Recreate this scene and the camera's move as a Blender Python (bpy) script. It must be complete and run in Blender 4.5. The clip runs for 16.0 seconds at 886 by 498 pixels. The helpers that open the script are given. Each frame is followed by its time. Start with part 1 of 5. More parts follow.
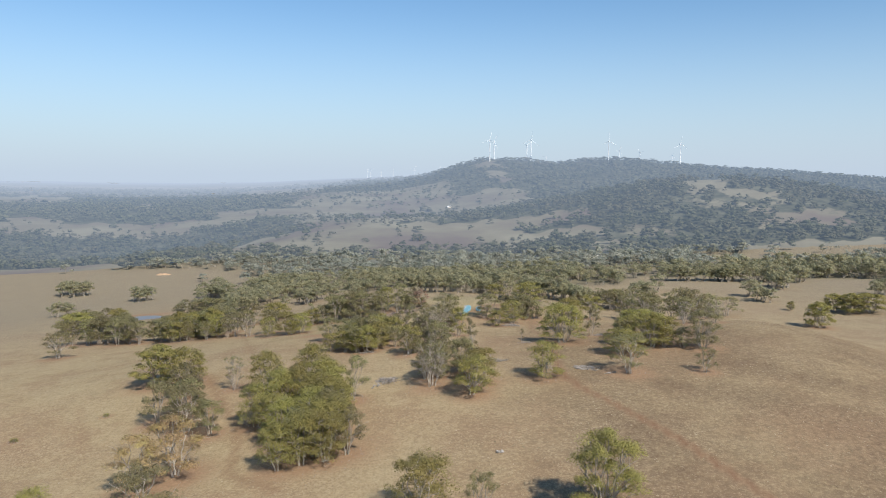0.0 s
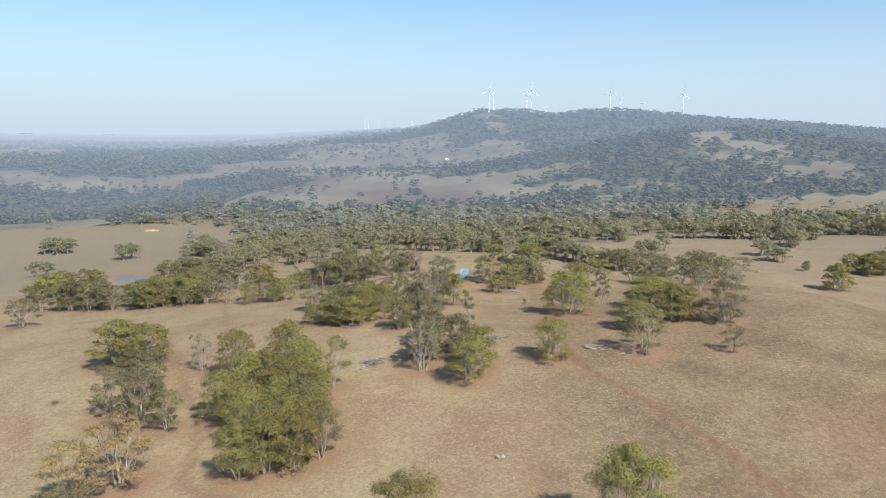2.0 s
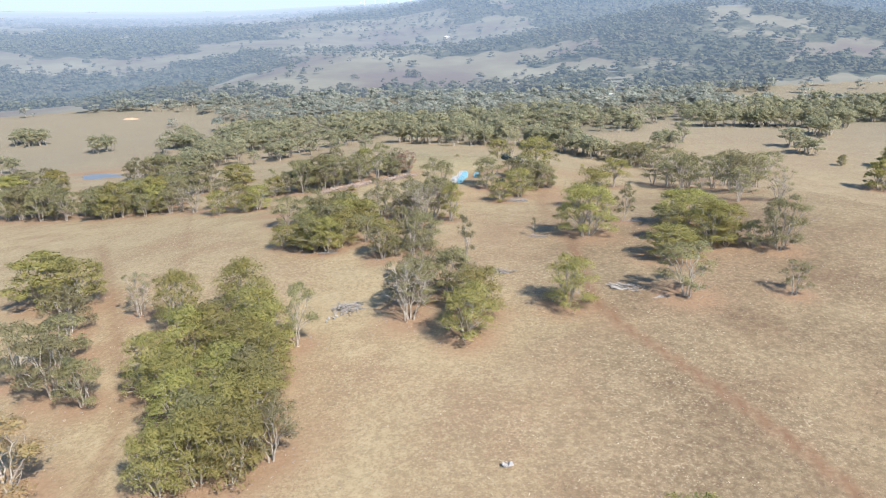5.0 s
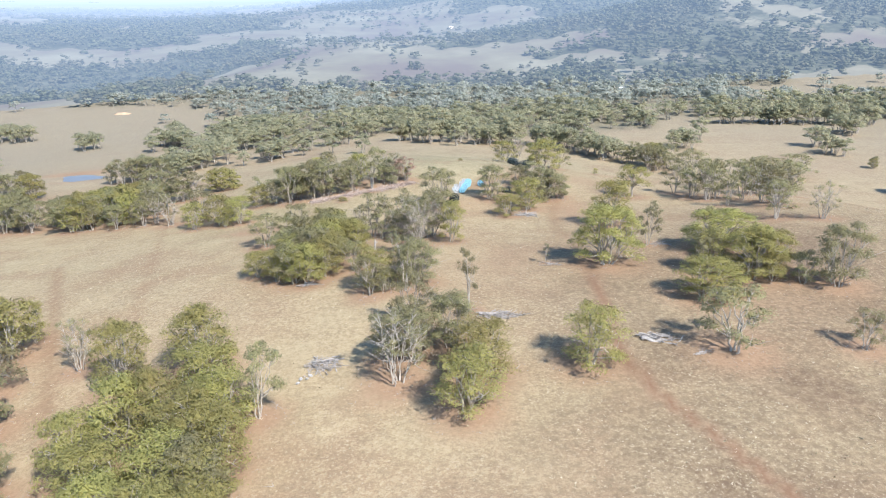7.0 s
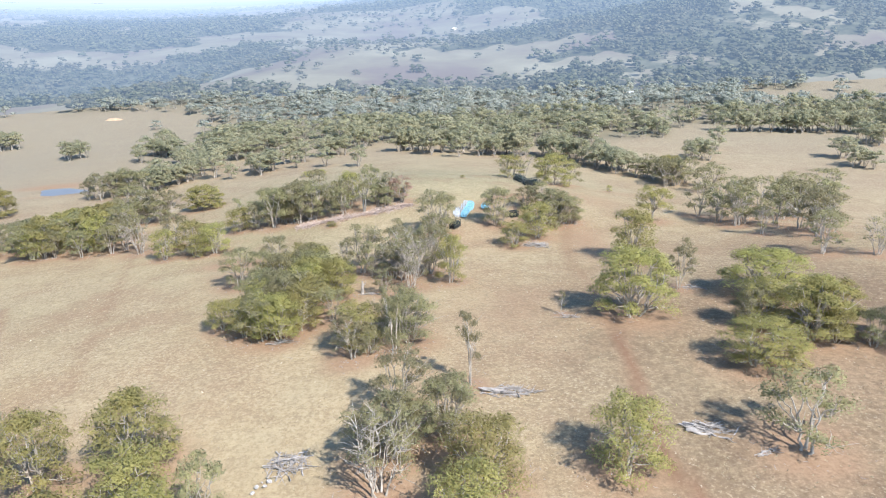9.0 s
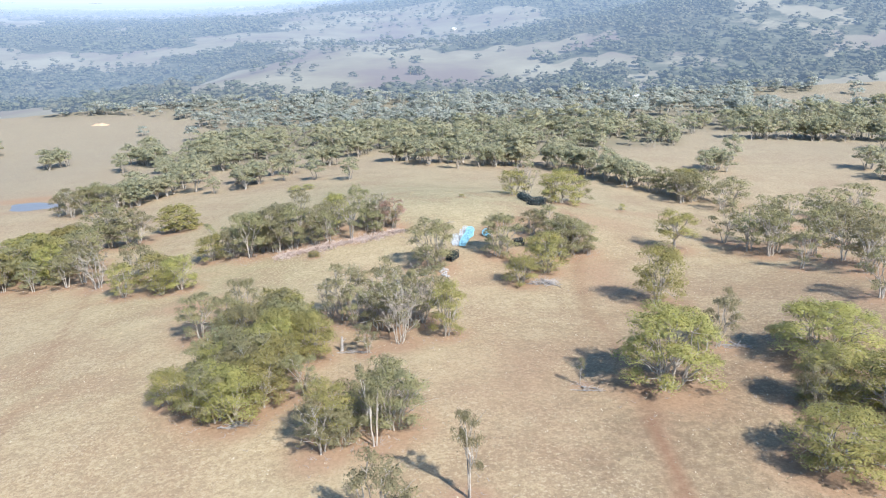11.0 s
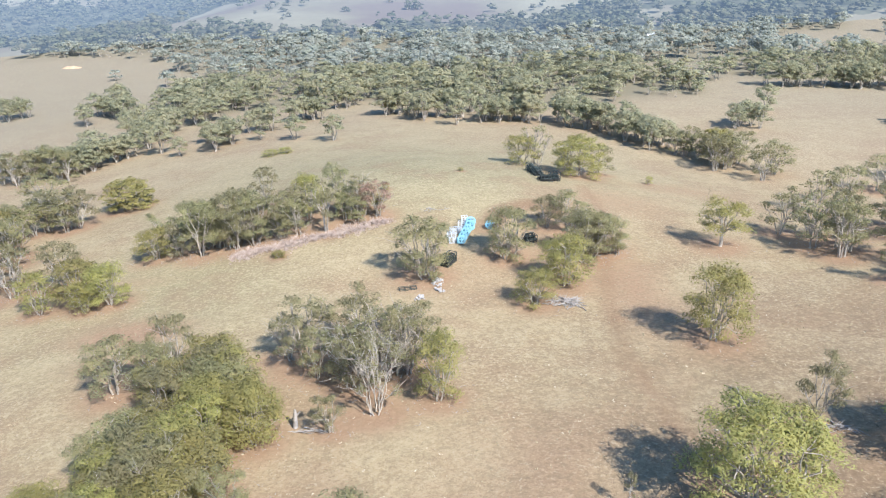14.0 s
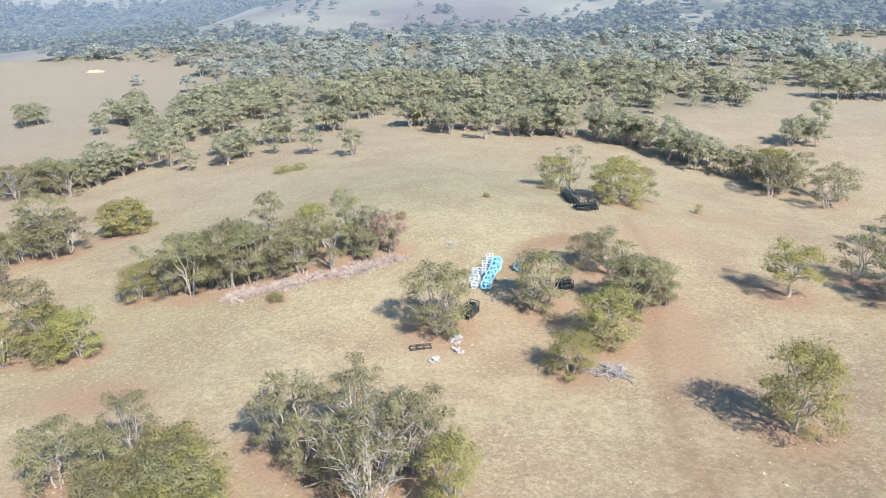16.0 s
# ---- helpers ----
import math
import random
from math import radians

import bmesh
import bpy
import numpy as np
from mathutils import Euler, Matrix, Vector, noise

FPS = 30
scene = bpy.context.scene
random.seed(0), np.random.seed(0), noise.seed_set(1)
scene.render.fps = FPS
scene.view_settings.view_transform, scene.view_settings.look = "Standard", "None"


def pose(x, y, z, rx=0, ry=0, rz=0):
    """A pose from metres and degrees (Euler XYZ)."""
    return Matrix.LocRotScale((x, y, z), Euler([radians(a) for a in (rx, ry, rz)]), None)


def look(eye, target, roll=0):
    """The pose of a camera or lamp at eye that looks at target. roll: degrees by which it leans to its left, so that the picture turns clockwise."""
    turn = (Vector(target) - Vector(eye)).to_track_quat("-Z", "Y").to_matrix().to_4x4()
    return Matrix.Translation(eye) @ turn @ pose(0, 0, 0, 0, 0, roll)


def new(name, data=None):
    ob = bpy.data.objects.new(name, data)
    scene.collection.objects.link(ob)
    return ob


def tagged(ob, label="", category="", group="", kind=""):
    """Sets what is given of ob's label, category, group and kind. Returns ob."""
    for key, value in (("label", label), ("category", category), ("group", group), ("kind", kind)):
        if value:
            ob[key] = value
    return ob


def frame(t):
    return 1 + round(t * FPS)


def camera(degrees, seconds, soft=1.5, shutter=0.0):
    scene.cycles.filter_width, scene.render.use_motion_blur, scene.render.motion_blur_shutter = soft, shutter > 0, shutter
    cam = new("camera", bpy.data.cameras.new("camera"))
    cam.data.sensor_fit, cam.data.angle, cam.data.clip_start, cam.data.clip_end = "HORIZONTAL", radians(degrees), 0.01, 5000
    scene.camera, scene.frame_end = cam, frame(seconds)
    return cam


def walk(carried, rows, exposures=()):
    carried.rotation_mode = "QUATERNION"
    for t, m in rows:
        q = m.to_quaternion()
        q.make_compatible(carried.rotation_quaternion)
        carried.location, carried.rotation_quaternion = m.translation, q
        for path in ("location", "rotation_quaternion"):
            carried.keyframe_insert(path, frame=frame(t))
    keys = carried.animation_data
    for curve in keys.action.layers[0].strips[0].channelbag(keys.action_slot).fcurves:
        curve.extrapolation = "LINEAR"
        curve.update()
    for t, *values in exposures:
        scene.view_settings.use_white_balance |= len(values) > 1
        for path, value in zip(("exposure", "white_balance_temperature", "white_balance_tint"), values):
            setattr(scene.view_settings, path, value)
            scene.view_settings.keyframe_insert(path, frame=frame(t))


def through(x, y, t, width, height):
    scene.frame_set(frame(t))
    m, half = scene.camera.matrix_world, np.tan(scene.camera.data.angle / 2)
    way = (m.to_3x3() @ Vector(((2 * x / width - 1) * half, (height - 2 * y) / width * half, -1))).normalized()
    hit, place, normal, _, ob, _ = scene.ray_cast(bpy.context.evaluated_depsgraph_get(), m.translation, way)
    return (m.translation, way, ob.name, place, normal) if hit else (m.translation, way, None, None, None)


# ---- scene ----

cam = camera(61.7, 16.0, soft=1.12)
PATH = [
    (0.0, -5.27, -86.04, 60.43, -5.79, -0.33, -0.50),
    (0.5, -4.87, -80.00, 60.50, -5.83, -0.36, -0.52),
    (1.0, -4.47, -73.96, 60.57, -6.45, -0.39, -0.53),
    (1.5, -4.06, -67.92, 60.64, -7.91, -0.35, -0.57),
    (2.0, -3.65, -61.86, 60.76, -9.48, -0.31, -0.60),
    (2.5, -3.27, -55.78, 60.92, -11.09, -0.28, -0.61),
    (3.0, -2.89, -49.73, 61.02, -12.65, -0.22, -0.62),
    (3.5, -2.54, -43.70, 61.11, -14.21, -0.17, -0.64),
    (4.0, -2.17, -37.63, 61.17, -15.67, -0.08, -0.64),
    (4.5, -1.83, -31.48, 61.24, -17.10, -0.01, -0.65),
    (5.4, -1.15, -20.15, 61.40, -19.20, 0.05, -0.55),
    (7.0, 0.01, 0.00, 61.62, -19.34, 0.09, -0.26),
    (7.5, 0.36, 6.25, 61.69, -19.33, 0.10, 0.03),
    (8.0, 0.66, 12.48, 61.77, -19.31, 0.12, 0.03),
    (8.5, 0.97, 18.70, 61.83, -19.30, 0.14, 0.01),
    (9.0, 1.27, 24.93, 61.92, -19.28, 0.16, 0.02),
    (9.5, 1.56, 31.18, 62.00, -19.26, 0.19, 0.01),
    (11.2, 2.36, 52.50, 62.20, -19.35, 0.24, 0.01),
    (12.0, 2.71, 62.57, 62.28, -20.88, 0.26, 0.01),
    (12.5, 2.99, 68.91, 62.30, -21.88, 0.30, 0.02),
    (13.0, 3.25, 75.30, 62.34, -23.00, 0.33, 0.02),
    (13.5, 3.46, 81.76, 62.40, -24.14, 0.36, 0.03),
    (14.0, 3.64, 88.21, 62.50, -24.28, 0.36, 0.02),
    (14.5, 3.81, 94.48, 62.55, -24.23, 0.37, 0.00),
    (15.0, 3.96, 100.24, 62.38, -24.04, 0.21, 2.34),
    (15.5, 4.34, 105.35, 61.86, -24.02, 0.09, 5.44),
    (16.0, 4.89, 109.99, 61.16, -24.07, 0.41, 2.43),
]
walk(cam, [(t, pose(x, y, z, 90 + pitch, roll, yaw)) for t, x, y, z, pitch, roll, yaw in PATH],
     exposures=[(0.0, 0.32, 6850, 10), (1.5, 0.42, 6800, 10), (4.5, 0.84, 6550, 10), (7.0, 1.13, 6110, 10), (16.0, 1.18, 6080, 10)])

# ---- light ----
SUN_ELEVATION, SUN_TURN = radians(45), radians(144)
world = bpy.data.worlds.new("sky")
scene.world = world
world.use_nodes = True
wn = world.node_tree.nodes
sky = wn.new("ShaderNodeTexSky")
sky.sky_type = "NISHITA"
sky.sun_disc = False
sky.sun_elevation, sky.sun_rotation = SUN_ELEVATION, SUN_TURN
sky.altitude, sky.air_density, sky.dust_density, sky.ozone_density = 300, 1.0, 0.5, 2.5
# pale summer haze low over the horizon, all the way round
wl = world.node_tree.links
sky_dir, sky_xyz, sky_low, sky_mix = (wn.new("ShaderNode" + k) for k in ("TexCoord", "SeparateXYZ", "MapRange", "Mix"))
sky_mix.data_type = "RGBA"
sky_low.interpolation_type = "SMOOTHSTEP"
for k, v in ((1, -0.05), (2, 0.24), (3, 1.0), (4, 0.0)):
    sky_low.inputs[k].default_value = v
wl.new(sky_dir.outputs["Generated"], sky_xyz.inputs[0])
wl.new(sky_xyz.outputs[2], sky_low.inputs[0])
wl.new(sky_low.outputs[0], sky_mix.inputs[0])
sky_tint = wn.new("ShaderNodeMix")
sky_tint.data_type, sky_tint.blend_type = "RGBA", "MULTIPLY"
sky_tint.inputs[0].default_value = 1.0
sky_tint.inputs[7].default_value = (0.77, 1.0, 1.15, 1)
wl.new(sky.outputs[0], sky_tint.inputs[6])
wl.new(sky_tint.outputs[2], sky_mix.inputs[6])
sky_mix.inputs[7].default_value = (4.2, 5.15, 6.6, 1)
wl.new(sky_mix.outputs[2], wn["Background"].inputs[0])
wn["Background"].inputs[1].default_value = 0.10

sun_data = bpy.data.lights.new("sun", "SUN")
sun_data.energy, sun_data.angle, sun_data.color = 4.2, radians(0.53), (1.0, 0.955, 0.89)
sun = new("sun", sun_data)
away = Vector((math.sin(SUN_TURN) * math.cos(SUN_ELEVATION), math.cos(SUN_TURN) * math.cos(SUN_ELEVATION), math.sin(SUN_ELEVATION)))
sun.matrix_world = look(away * 300, (0, 0, 0))

# ---- the lie of the land ----
# broad hills: x, y, spread along x, spread along y, height
HILLS_FAR = [
    (-60, 2800, 140, 600, -5.0),
    (140, 2800, 140, 600, 48.0),
    (150, 2750, 60, 400, 8.0),
    (440, 2800, 60, 500, -9.0),
    (330, 2800, 140, 600, 28.9),
    (520, 2800, 220, 600, 34.7),
    (720, 2800, 220, 600, 56.0),
    (1000, 2800, 220, 600, 26.8),
    (1350, 2800, 220, 600, 30.9),
    (1750, 2800, 220, 600, -19.6),
    (-350, 4500, 500, 500, 31.6),
    (-1500, 4900, 900, 500, -10.5),
    (-1200, 2600, 1100, 900, -51.6),
    (-1000, 700, 600, 600, -31.9),
    (2500, 1500, 1200, 1200, 45.4),
    (500, 1250, 230, 230, 87.2),
    (-60, 1200, 200, 160, 28.1),
]
HILLS_NEAR = [
    (19, 108, 112, 96, 19.9),
    (102, 1146, 944, 494, -47.9),
    (781, 3496, 830, 534, 27.1),
    (1, 75, 89, 91, -0.7),
    (1, 271, 47, 37, 10.2),
    (-2407, 1683, 469, 579, -44.7),
    (129, 172, 42, 62, 14.7),
    (-1446, -72, 267, 210, -29.2),
    (-83, 2814, 379, 900, 43.2),
    (-182, 1611, 210, 342, -47.8),
    (1161, 1161, 228, 213, 48.4),
    (165, 214, 83, 109, -6.5),
    (-63, 74, 54, 32, -3.5),
    (2086, 3406, 1559, 900, 18.5),
    (-267, 1327, 164, 433, 49.6),
    (-350, 520, 179, 197, -22.5),
    (-29, 354, 54, 55, 5.7),
    (-422, 1104, 175, 157, -48.8),
    (833, 1392, 272, 185, -18.3),
    (163, 142, 32, 65, -7.9),
    (1157, -940, 703, 900, -15.1),
]
BASE = 0.37
POND = (-184.0, 375.0, 12.5, 7.5)


def bare_ground(x, y):
    z = np.full(np.shape(x), BASE, float)
    for hx, hy, sx, sy, a in HILLS_FAR + HILLS_NEAR:
        z = z + a * np.exp(-((x - hx) / sx) ** 2 / 2 - ((y - hy) / sy) ** 2 / 2)
    return z


POND_Z = float(bare_ground(np.array(POND[0]), np.array(POND[1]))) - 0.4


def ground_z(x, y):
    """Height of the land, with a flat hollow for the farm pond and gentle unevenness."""
    x, y = np.asarray(x, float), np.asarray(y, float)
    z = bare_ground(x, y)
    far = np.clip((np.hypot(x, y) - 500) / 1500, 0, 1)
    z = z + 0.12 * np.sin(x * 0.31 + 1.3 * np.sin(y * 0.11)) * np.sin(y * 0.23 + np.sin(x * 0.17))
    z = z + far * 2.5 * np.sin(x * 0.011 + 2 * np.sin(y * 0.004)) * np.sin(y * 0.009 + np.sin(x * 0.006))
    d = ((x - POND[0]) / POND[2]) ** 2 + ((y - POND[1]) / POND[3]) ** 2
    k = np.clip((2.6 - d) / 1.3, 0, 1)
    k = k * k * (3 - 2 * k)
    return z * (1 - k) + (POND_Z - 0.25) * k


def gz(x, y):
    return float(ground_z(x, y))


# ---- materials ----
def nodes(name):
    m = bpy.data.materials.new(name)
    m.use_nodes = True
    nt = m.node_tree
    return m, nt, nt.nodes["Principled BSDF"]


def add(nt, kind, **sets):
    n = nt.nodes.new(kind)
    for k, v in sets.items():
        if k in n.inputs:
            n.inputs[k].default_value = v
    return n


def noise_tex(nt, scale, detail=4.0, rough=0.55, coords="Object"):
    tc = nt.nodes.new("ShaderNodeTexCoord")
    n = add(nt, "ShaderNodeTexNoise", Scale=scale, Detail=detail, Roughness=rough)
    nt.links.new(tc.outputs[coords], n.inputs["Vector"])
    return n.outputs["Fac"]


def ramp(nt, fac, stops):
    r = nt.nodes.new("ShaderNodeValToRGB")
    e = r.color_ramp.elements
    while len(e) < len(stops):
        e.new(0.5)
    for i, (p, c) in enumerate(stops):
        e[i].position = p
        e[i].color = (*c, 1) if len(c) == 3 else c
    nt.links.new(fac, r.inputs[0])
    return r.outputs[0]


def mix(nt, fac, a, b, mode="MIX"):
    n = nt.nodes.new("ShaderNodeMix")
    n.data_type, n.blend_type = "RGBA", mode
    for sock, v in ((n.inputs[0], fac), (n.inputs[6], a), (n.inputs[7], b)):
        if hasattr(v, "is_linked"):
            nt.links.new(v, sock)
        elif isinstance(v, tuple):
            sock.default_value = (*v, 1)
        else:
            sock.default_value = v
    return n.outputs[2]


def math_node(nt, op, a, b=0.0, clamp=False):
    n = nt.nodes.new("ShaderNodeMath")
    n.operation, n.use_clamp = op, clamp
    for sock, v in ((n.inputs[0], a), (n.inputs[1], b)):
        if hasattr(v, "is_linked"):
            nt.links.new(v, sock)
        else:
            sock.default_value = v
    return n.outputs[0]


def bump(nt, bsdf, height, strength, distance):
    b = add(nt, "ShaderNodeBump", Strength=strength, Distance=distance)
    nt.links.new(height, b.inputs["Height"])
    nt.links.new(b.outputs[0], bsdf.inputs["Normal"])


def attribute(nt, name):
    n = nt.nodes.new("ShaderNodeAttribute")
    n.attribute_name = name
    return n.outputs["Fac"]


def paddock():
    """Grazed dry grass over red-brown earth."""
    m, nt, b = nodes("dry_paddock")
    fine = noise_tex(nt, 1.6, 6, 0.7)
    mid = noise_tex(nt, 0.17, 5, 0.6)
    wide = noise_tex(nt, 0.022, 4, 0.5)
    tuft = noise_tex(nt, 5.5, 3, 0.6)
    grass = ramp(nt, mid, [(0.25, (0.265, 0.188, 0.105)), (0.5, (0.355, 0.262, 0.148)), (0.75, (0.435, 0.34, 0.20))])
    grass = mix(nt, ramp(nt, wide, [(0.45, (0, 0, 0)), (0.7, (1, 1, 1))]), grass, (0.30, 0.188, 0.112))
    grass = mix(nt, attribute(nt, "green"), grass, (0.225, 0.208, 0.108))
    grass = mix(nt, ramp(nt, fine, [(0.42, (0, 0, 0)), (0.72, (0.65, 0.65, 0.65))]), grass, (0.45, 0.365, 0.222))
    grass = mix(nt, ramp(nt, tuft, [(0.3, (0.75, 0.75, 0.75)), (0.46, (0, 0, 0))]), grass, (0.17, 0.125, 0.08))
    patch = noise_tex(nt, 0.06, 3, 0.65)
    grass = mix(nt, ramp(nt, patch, [(0.45, (0, 0, 0)), (0.65, (0.3, 0.3, 0.3))]), grass, (0.43, 0.35, 0.21))
    grass = mix(nt, ramp(nt, patch, [(0.34, (0.5, 0.5, 0.5)), (0.5, (0, 0, 0))]), grass, (0.26, 0.165, 0.10))
    st = math_node(nt, "MULTIPLY", attribute(nt, "stubble"), ramp(nt, mid, [(0.3, (1, 1, 1)), (0.72, (0.72, 0.72, 0.72))]))
    # valley grass greyed with distance: haze put into the base colour
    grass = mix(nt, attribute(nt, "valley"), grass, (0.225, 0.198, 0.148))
    mott = noise_tex(nt, 0.8, 8, 0.8)
    grass = mix(nt, ramp(nt, mott, [(0.40, (0.55, 0.55, 0.55)), (0.54, (0, 0, 0))]), grass, (0.245, 0.185, 0.112))
    grass = mix(nt, ramp(nt, mott, [(0.52, (0, 0, 0)), (0.64, (0.5, 0.5, 0.5))]), grass, (0.43, 0.34, 0.205))
    st = math_node(nt, "MULTIPLY", st, ramp(nt, mott, [(0.42, (1, 1, 1)), (0.6, (0.55, 0.55, 0.55))]))
    grass = mix(nt, st, grass, (0.145, 0.098, 0.062))
    speck = noise_tex(nt, 2.3, 2, 0.6)
    some = ramp(nt, noise_tex(nt, 0.045, 4, 0.65), [(0.35, (0.25, 0.25, 0.25)), (0.6, (1, 1, 1))])
    grass = mix(nt, math_node(nt, "MULTIPLY", some, ramp(nt, speck, [(0.57, (0, 0, 0)), (0.68, (0.5, 0.5, 0.5))])), grass, (0.50, 0.41, 0.275))
    grass = mix(nt, math_node(nt, "MULTIPLY", some, ramp(nt, speck, [(0.32, (0.5, 0.5, 0.5)), (0.42, (0, 0, 0))])), grass, (0.16, 0.115, 0.07))
    soil = ramp(nt, fine, [(0.3, (0.25, 0.152, 0.09)), (0.7, (0.345, 0.232, 0.145))])
    s = math_node(nt, "ADD", attribute(nt, "soil"), math_node(nt, "MULTIPLY", math_node(nt, "SUBTRACT", mott, 0.5), 2.0))
    s = math_node(nt, "MULTIPLY", s, attribute(nt, "soil"))
    s = ramp(nt, s, [(0.08, (0, 0, 0)), (0.6, (0.95, 0.95, 0.95))])
    col = mix(nt, s, grass, soil)
    ruts = math_node(nt, "MULTIPLY", attribute(nt, "track"), ramp(nt, fine, [(0.25, (1, 1, 1)), (0.7, (0.6, 0.6, 0.6))]))
    col = mix(nt, ruts, col, (0.20, 0.112, 0.066))
    col = mix(nt, attribute(nt, "scrub"), col, (0.20, 0.175, 0.12))
    nt.links.new(col, b.inputs["Base Color"])
    b.inputs["Roughness"].default_value = 0.95
    b.inputs["Specular IOR Level"].default_value = 0.1
    bump(nt, b, math_node(nt, "ADD", fine, tuft), 0.5, 0.25)
    return m


def leaf(name, dark, light, tip, through=0.43, wide=0.55, lumps=0.0):
    m, nt, b = nodes(name)
    info = nt.nodes.new("ShaderNodeObjectInfo")
    geo = nt.nodes.new("ShaderNodeNewGeometry")
    c = mix(nt, geo.outputs["Random Per Island"], dark, light)
    c = mix(nt, ramp(nt, noise_tex(nt, wide, 2, 0.5), [(0.42, (0, 0, 0)), (0.68, (0.75, 0.75, 0.75))]), c, tip)
    hsv = nt.nodes.new("ShaderNodeHueSaturation")
    nt.links.new(math_node(nt, "ADD", math_node(nt, "MULTIPLY", info.outputs["Random"], 0.026), 0.483), hsv.inputs["Hue"])
    nt.links.new(math_node(nt, "ADD", math_node(nt, "MULTIPLY", info.outputs["Random"], 0.28), 0.86), hsv.inputs["Value"])
    nt.links.new(c, hsv.inputs["Color"])
    nt.links.new(hsv.outputs[0], b.inputs["Base Color"])
    b.inputs["Roughness"].default_value = 0.55
    b.inputs["Specular IOR Level"].default_value = 0.15
    if lumps:
        bump(nt, b, noise_tex(nt, 0.9, 4, 0.7), 1.0, lumps)
    t = nt.nodes.new("ShaderNodeBsdfTranslucent")
    nt.links.new(hsv.outputs[0], t.inputs[0])
    ms = nt.nodes.new("ShaderNodeMixShader")
    ms.inputs[0].default_value = through
    out = nt.nodes["Material Output"]
    nt.links.new(b.outputs[0], ms.inputs[1])
    nt.links.new(t.outputs[0], ms.inputs[2])
    nt.links.new(ms.outputs[0], out.inputs[0])
    return m


def plain(name, a, c, scale=3.0, rough=0.8, metal=0.0, bumps=0.0):
    m, nt, b = nodes(name)
    n = noise_tex(nt, scale, 5, 0.6)
    nt.links.new(ramp(nt, n, [(0.3, a), (0.7, c)]), b.inputs["Base Color"])
    b.inputs["Roughness"].default_value, b.inputs["Metallic"].default_value = rough, metal
    if bumps:
        bump(nt, b, n, 0.6, bumps)
    return m


def distance_mat(name, kind):
    """The far range and plain: a backdrop, paled and blued with distance by painted summer haze."""
    m, nt, b = nodes(name)
    if kind == "land":
        grass = ramp(nt, noise_tex(nt, 0.006, 6, 0.6), [(0.35, (0.16, 0.125, 0.10)), (0.5, (0.20, 0.175, 0.12)), (0.65, (0.25, 0.225, 0.155))])
        woods = ramp(nt, noise_tex(nt, 0.03, 5, 0.65), [(0.4, (0.05, 0.055, 0.035)), (0.62, (0.12, 0.12, 0.08))])
        edge = math_node(nt, "ADD", attribute(nt, "scrub"), math_node(nt, "MULTIPLY", math_node(nt, "SUBTRACT", noise_tex(nt, 0.018, 6, 0.7), 0.5), 1.3))
        c = mix(nt, ramp(nt, edge, [(0.38, (0, 0, 0)), (0.52, (0.9, 0.9, 0.9))]), grass, woods)
    else:
        geo = nt.nodes.new("ShaderNodeNewGeometry")
        c = mix(nt, geo.outputs["Random Per Island"], (0.07, 0.078, 0.05), (0.135, 0.135, 0.08))
        c = mix(nt, ramp(nt, noise_tex(nt, 0.012, 3, 0.6), [(0.45, (0, 0, 0)), (0.62, (0.6, 0.6, 0.6))]), c, (0.14, 0.125, 0.085))
        bump(nt, b, noise_tex(nt, 0.5, 3, 0.7), 1.0, 1.0)
    nt.links.new(c, b.inputs["Base Color"])
    b.inputs["Roughness"].default_value = 1.0
    b.inputs["Specular IOR Level"].default_value = 0.0
    tc, xyz = nt.nodes.new("ShaderNodeTexCoord"), nt.nodes.new("ShaderNodeSeparateXYZ")
    nt.links.new(tc.outputs["Object"], xyz.inputs[0])
    # haze as blue emission mixed over the colour, stronger with distance
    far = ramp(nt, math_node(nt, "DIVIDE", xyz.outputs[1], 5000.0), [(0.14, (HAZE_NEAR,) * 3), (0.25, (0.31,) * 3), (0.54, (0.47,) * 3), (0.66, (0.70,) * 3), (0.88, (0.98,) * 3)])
    haze_glow = add(nt, "ShaderNodeEmission", Strength=1.0)
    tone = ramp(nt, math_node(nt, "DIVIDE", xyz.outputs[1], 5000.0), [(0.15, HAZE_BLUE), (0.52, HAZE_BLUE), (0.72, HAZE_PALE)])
    nt.links.new(tone, haze_glow.inputs["Color"])
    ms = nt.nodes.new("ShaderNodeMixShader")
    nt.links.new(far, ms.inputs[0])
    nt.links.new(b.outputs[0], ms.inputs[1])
    nt.links.new(haze_glow.outputs[0], ms.inputs[2])
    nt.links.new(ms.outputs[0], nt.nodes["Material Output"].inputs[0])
    return m


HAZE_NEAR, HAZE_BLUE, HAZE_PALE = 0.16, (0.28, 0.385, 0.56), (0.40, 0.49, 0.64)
MAT_GROUND = paddock()
LEAF_GREEN = leaf("gum_leaves_green", (0.245, 0.228, 0.085), (0.325, 0.30, 0.108), (0.40, 0.355, 0.125))
LEAF_OLIVE = leaf("gum_leaves_olive", (0.205, 0.192, 0.105), (0.275, 0.255, 0.132), (0.34, 0.305, 0.148))
# woodland leaves: paler and greyer than the near gums, haze put into the colour
LEAF_WOOD_HAZED = leaf("woodland_leaves_hazed", (0.31, 0.312, 0.19), (0.40, 0.395, 0.235), (0.48, 0.445, 0.275), 0.5, 0.085, 0.2)
# same leaves farther off, with bluer haze painted into the colour
LEAF_FAR_HAZED = leaf("far_leaves_hazed", (0.335, 0.36, 0.30), (0.43, 0.45, 0.37), (0.50, 0.495, 0.41), 0.5, 0.05, 0.2)
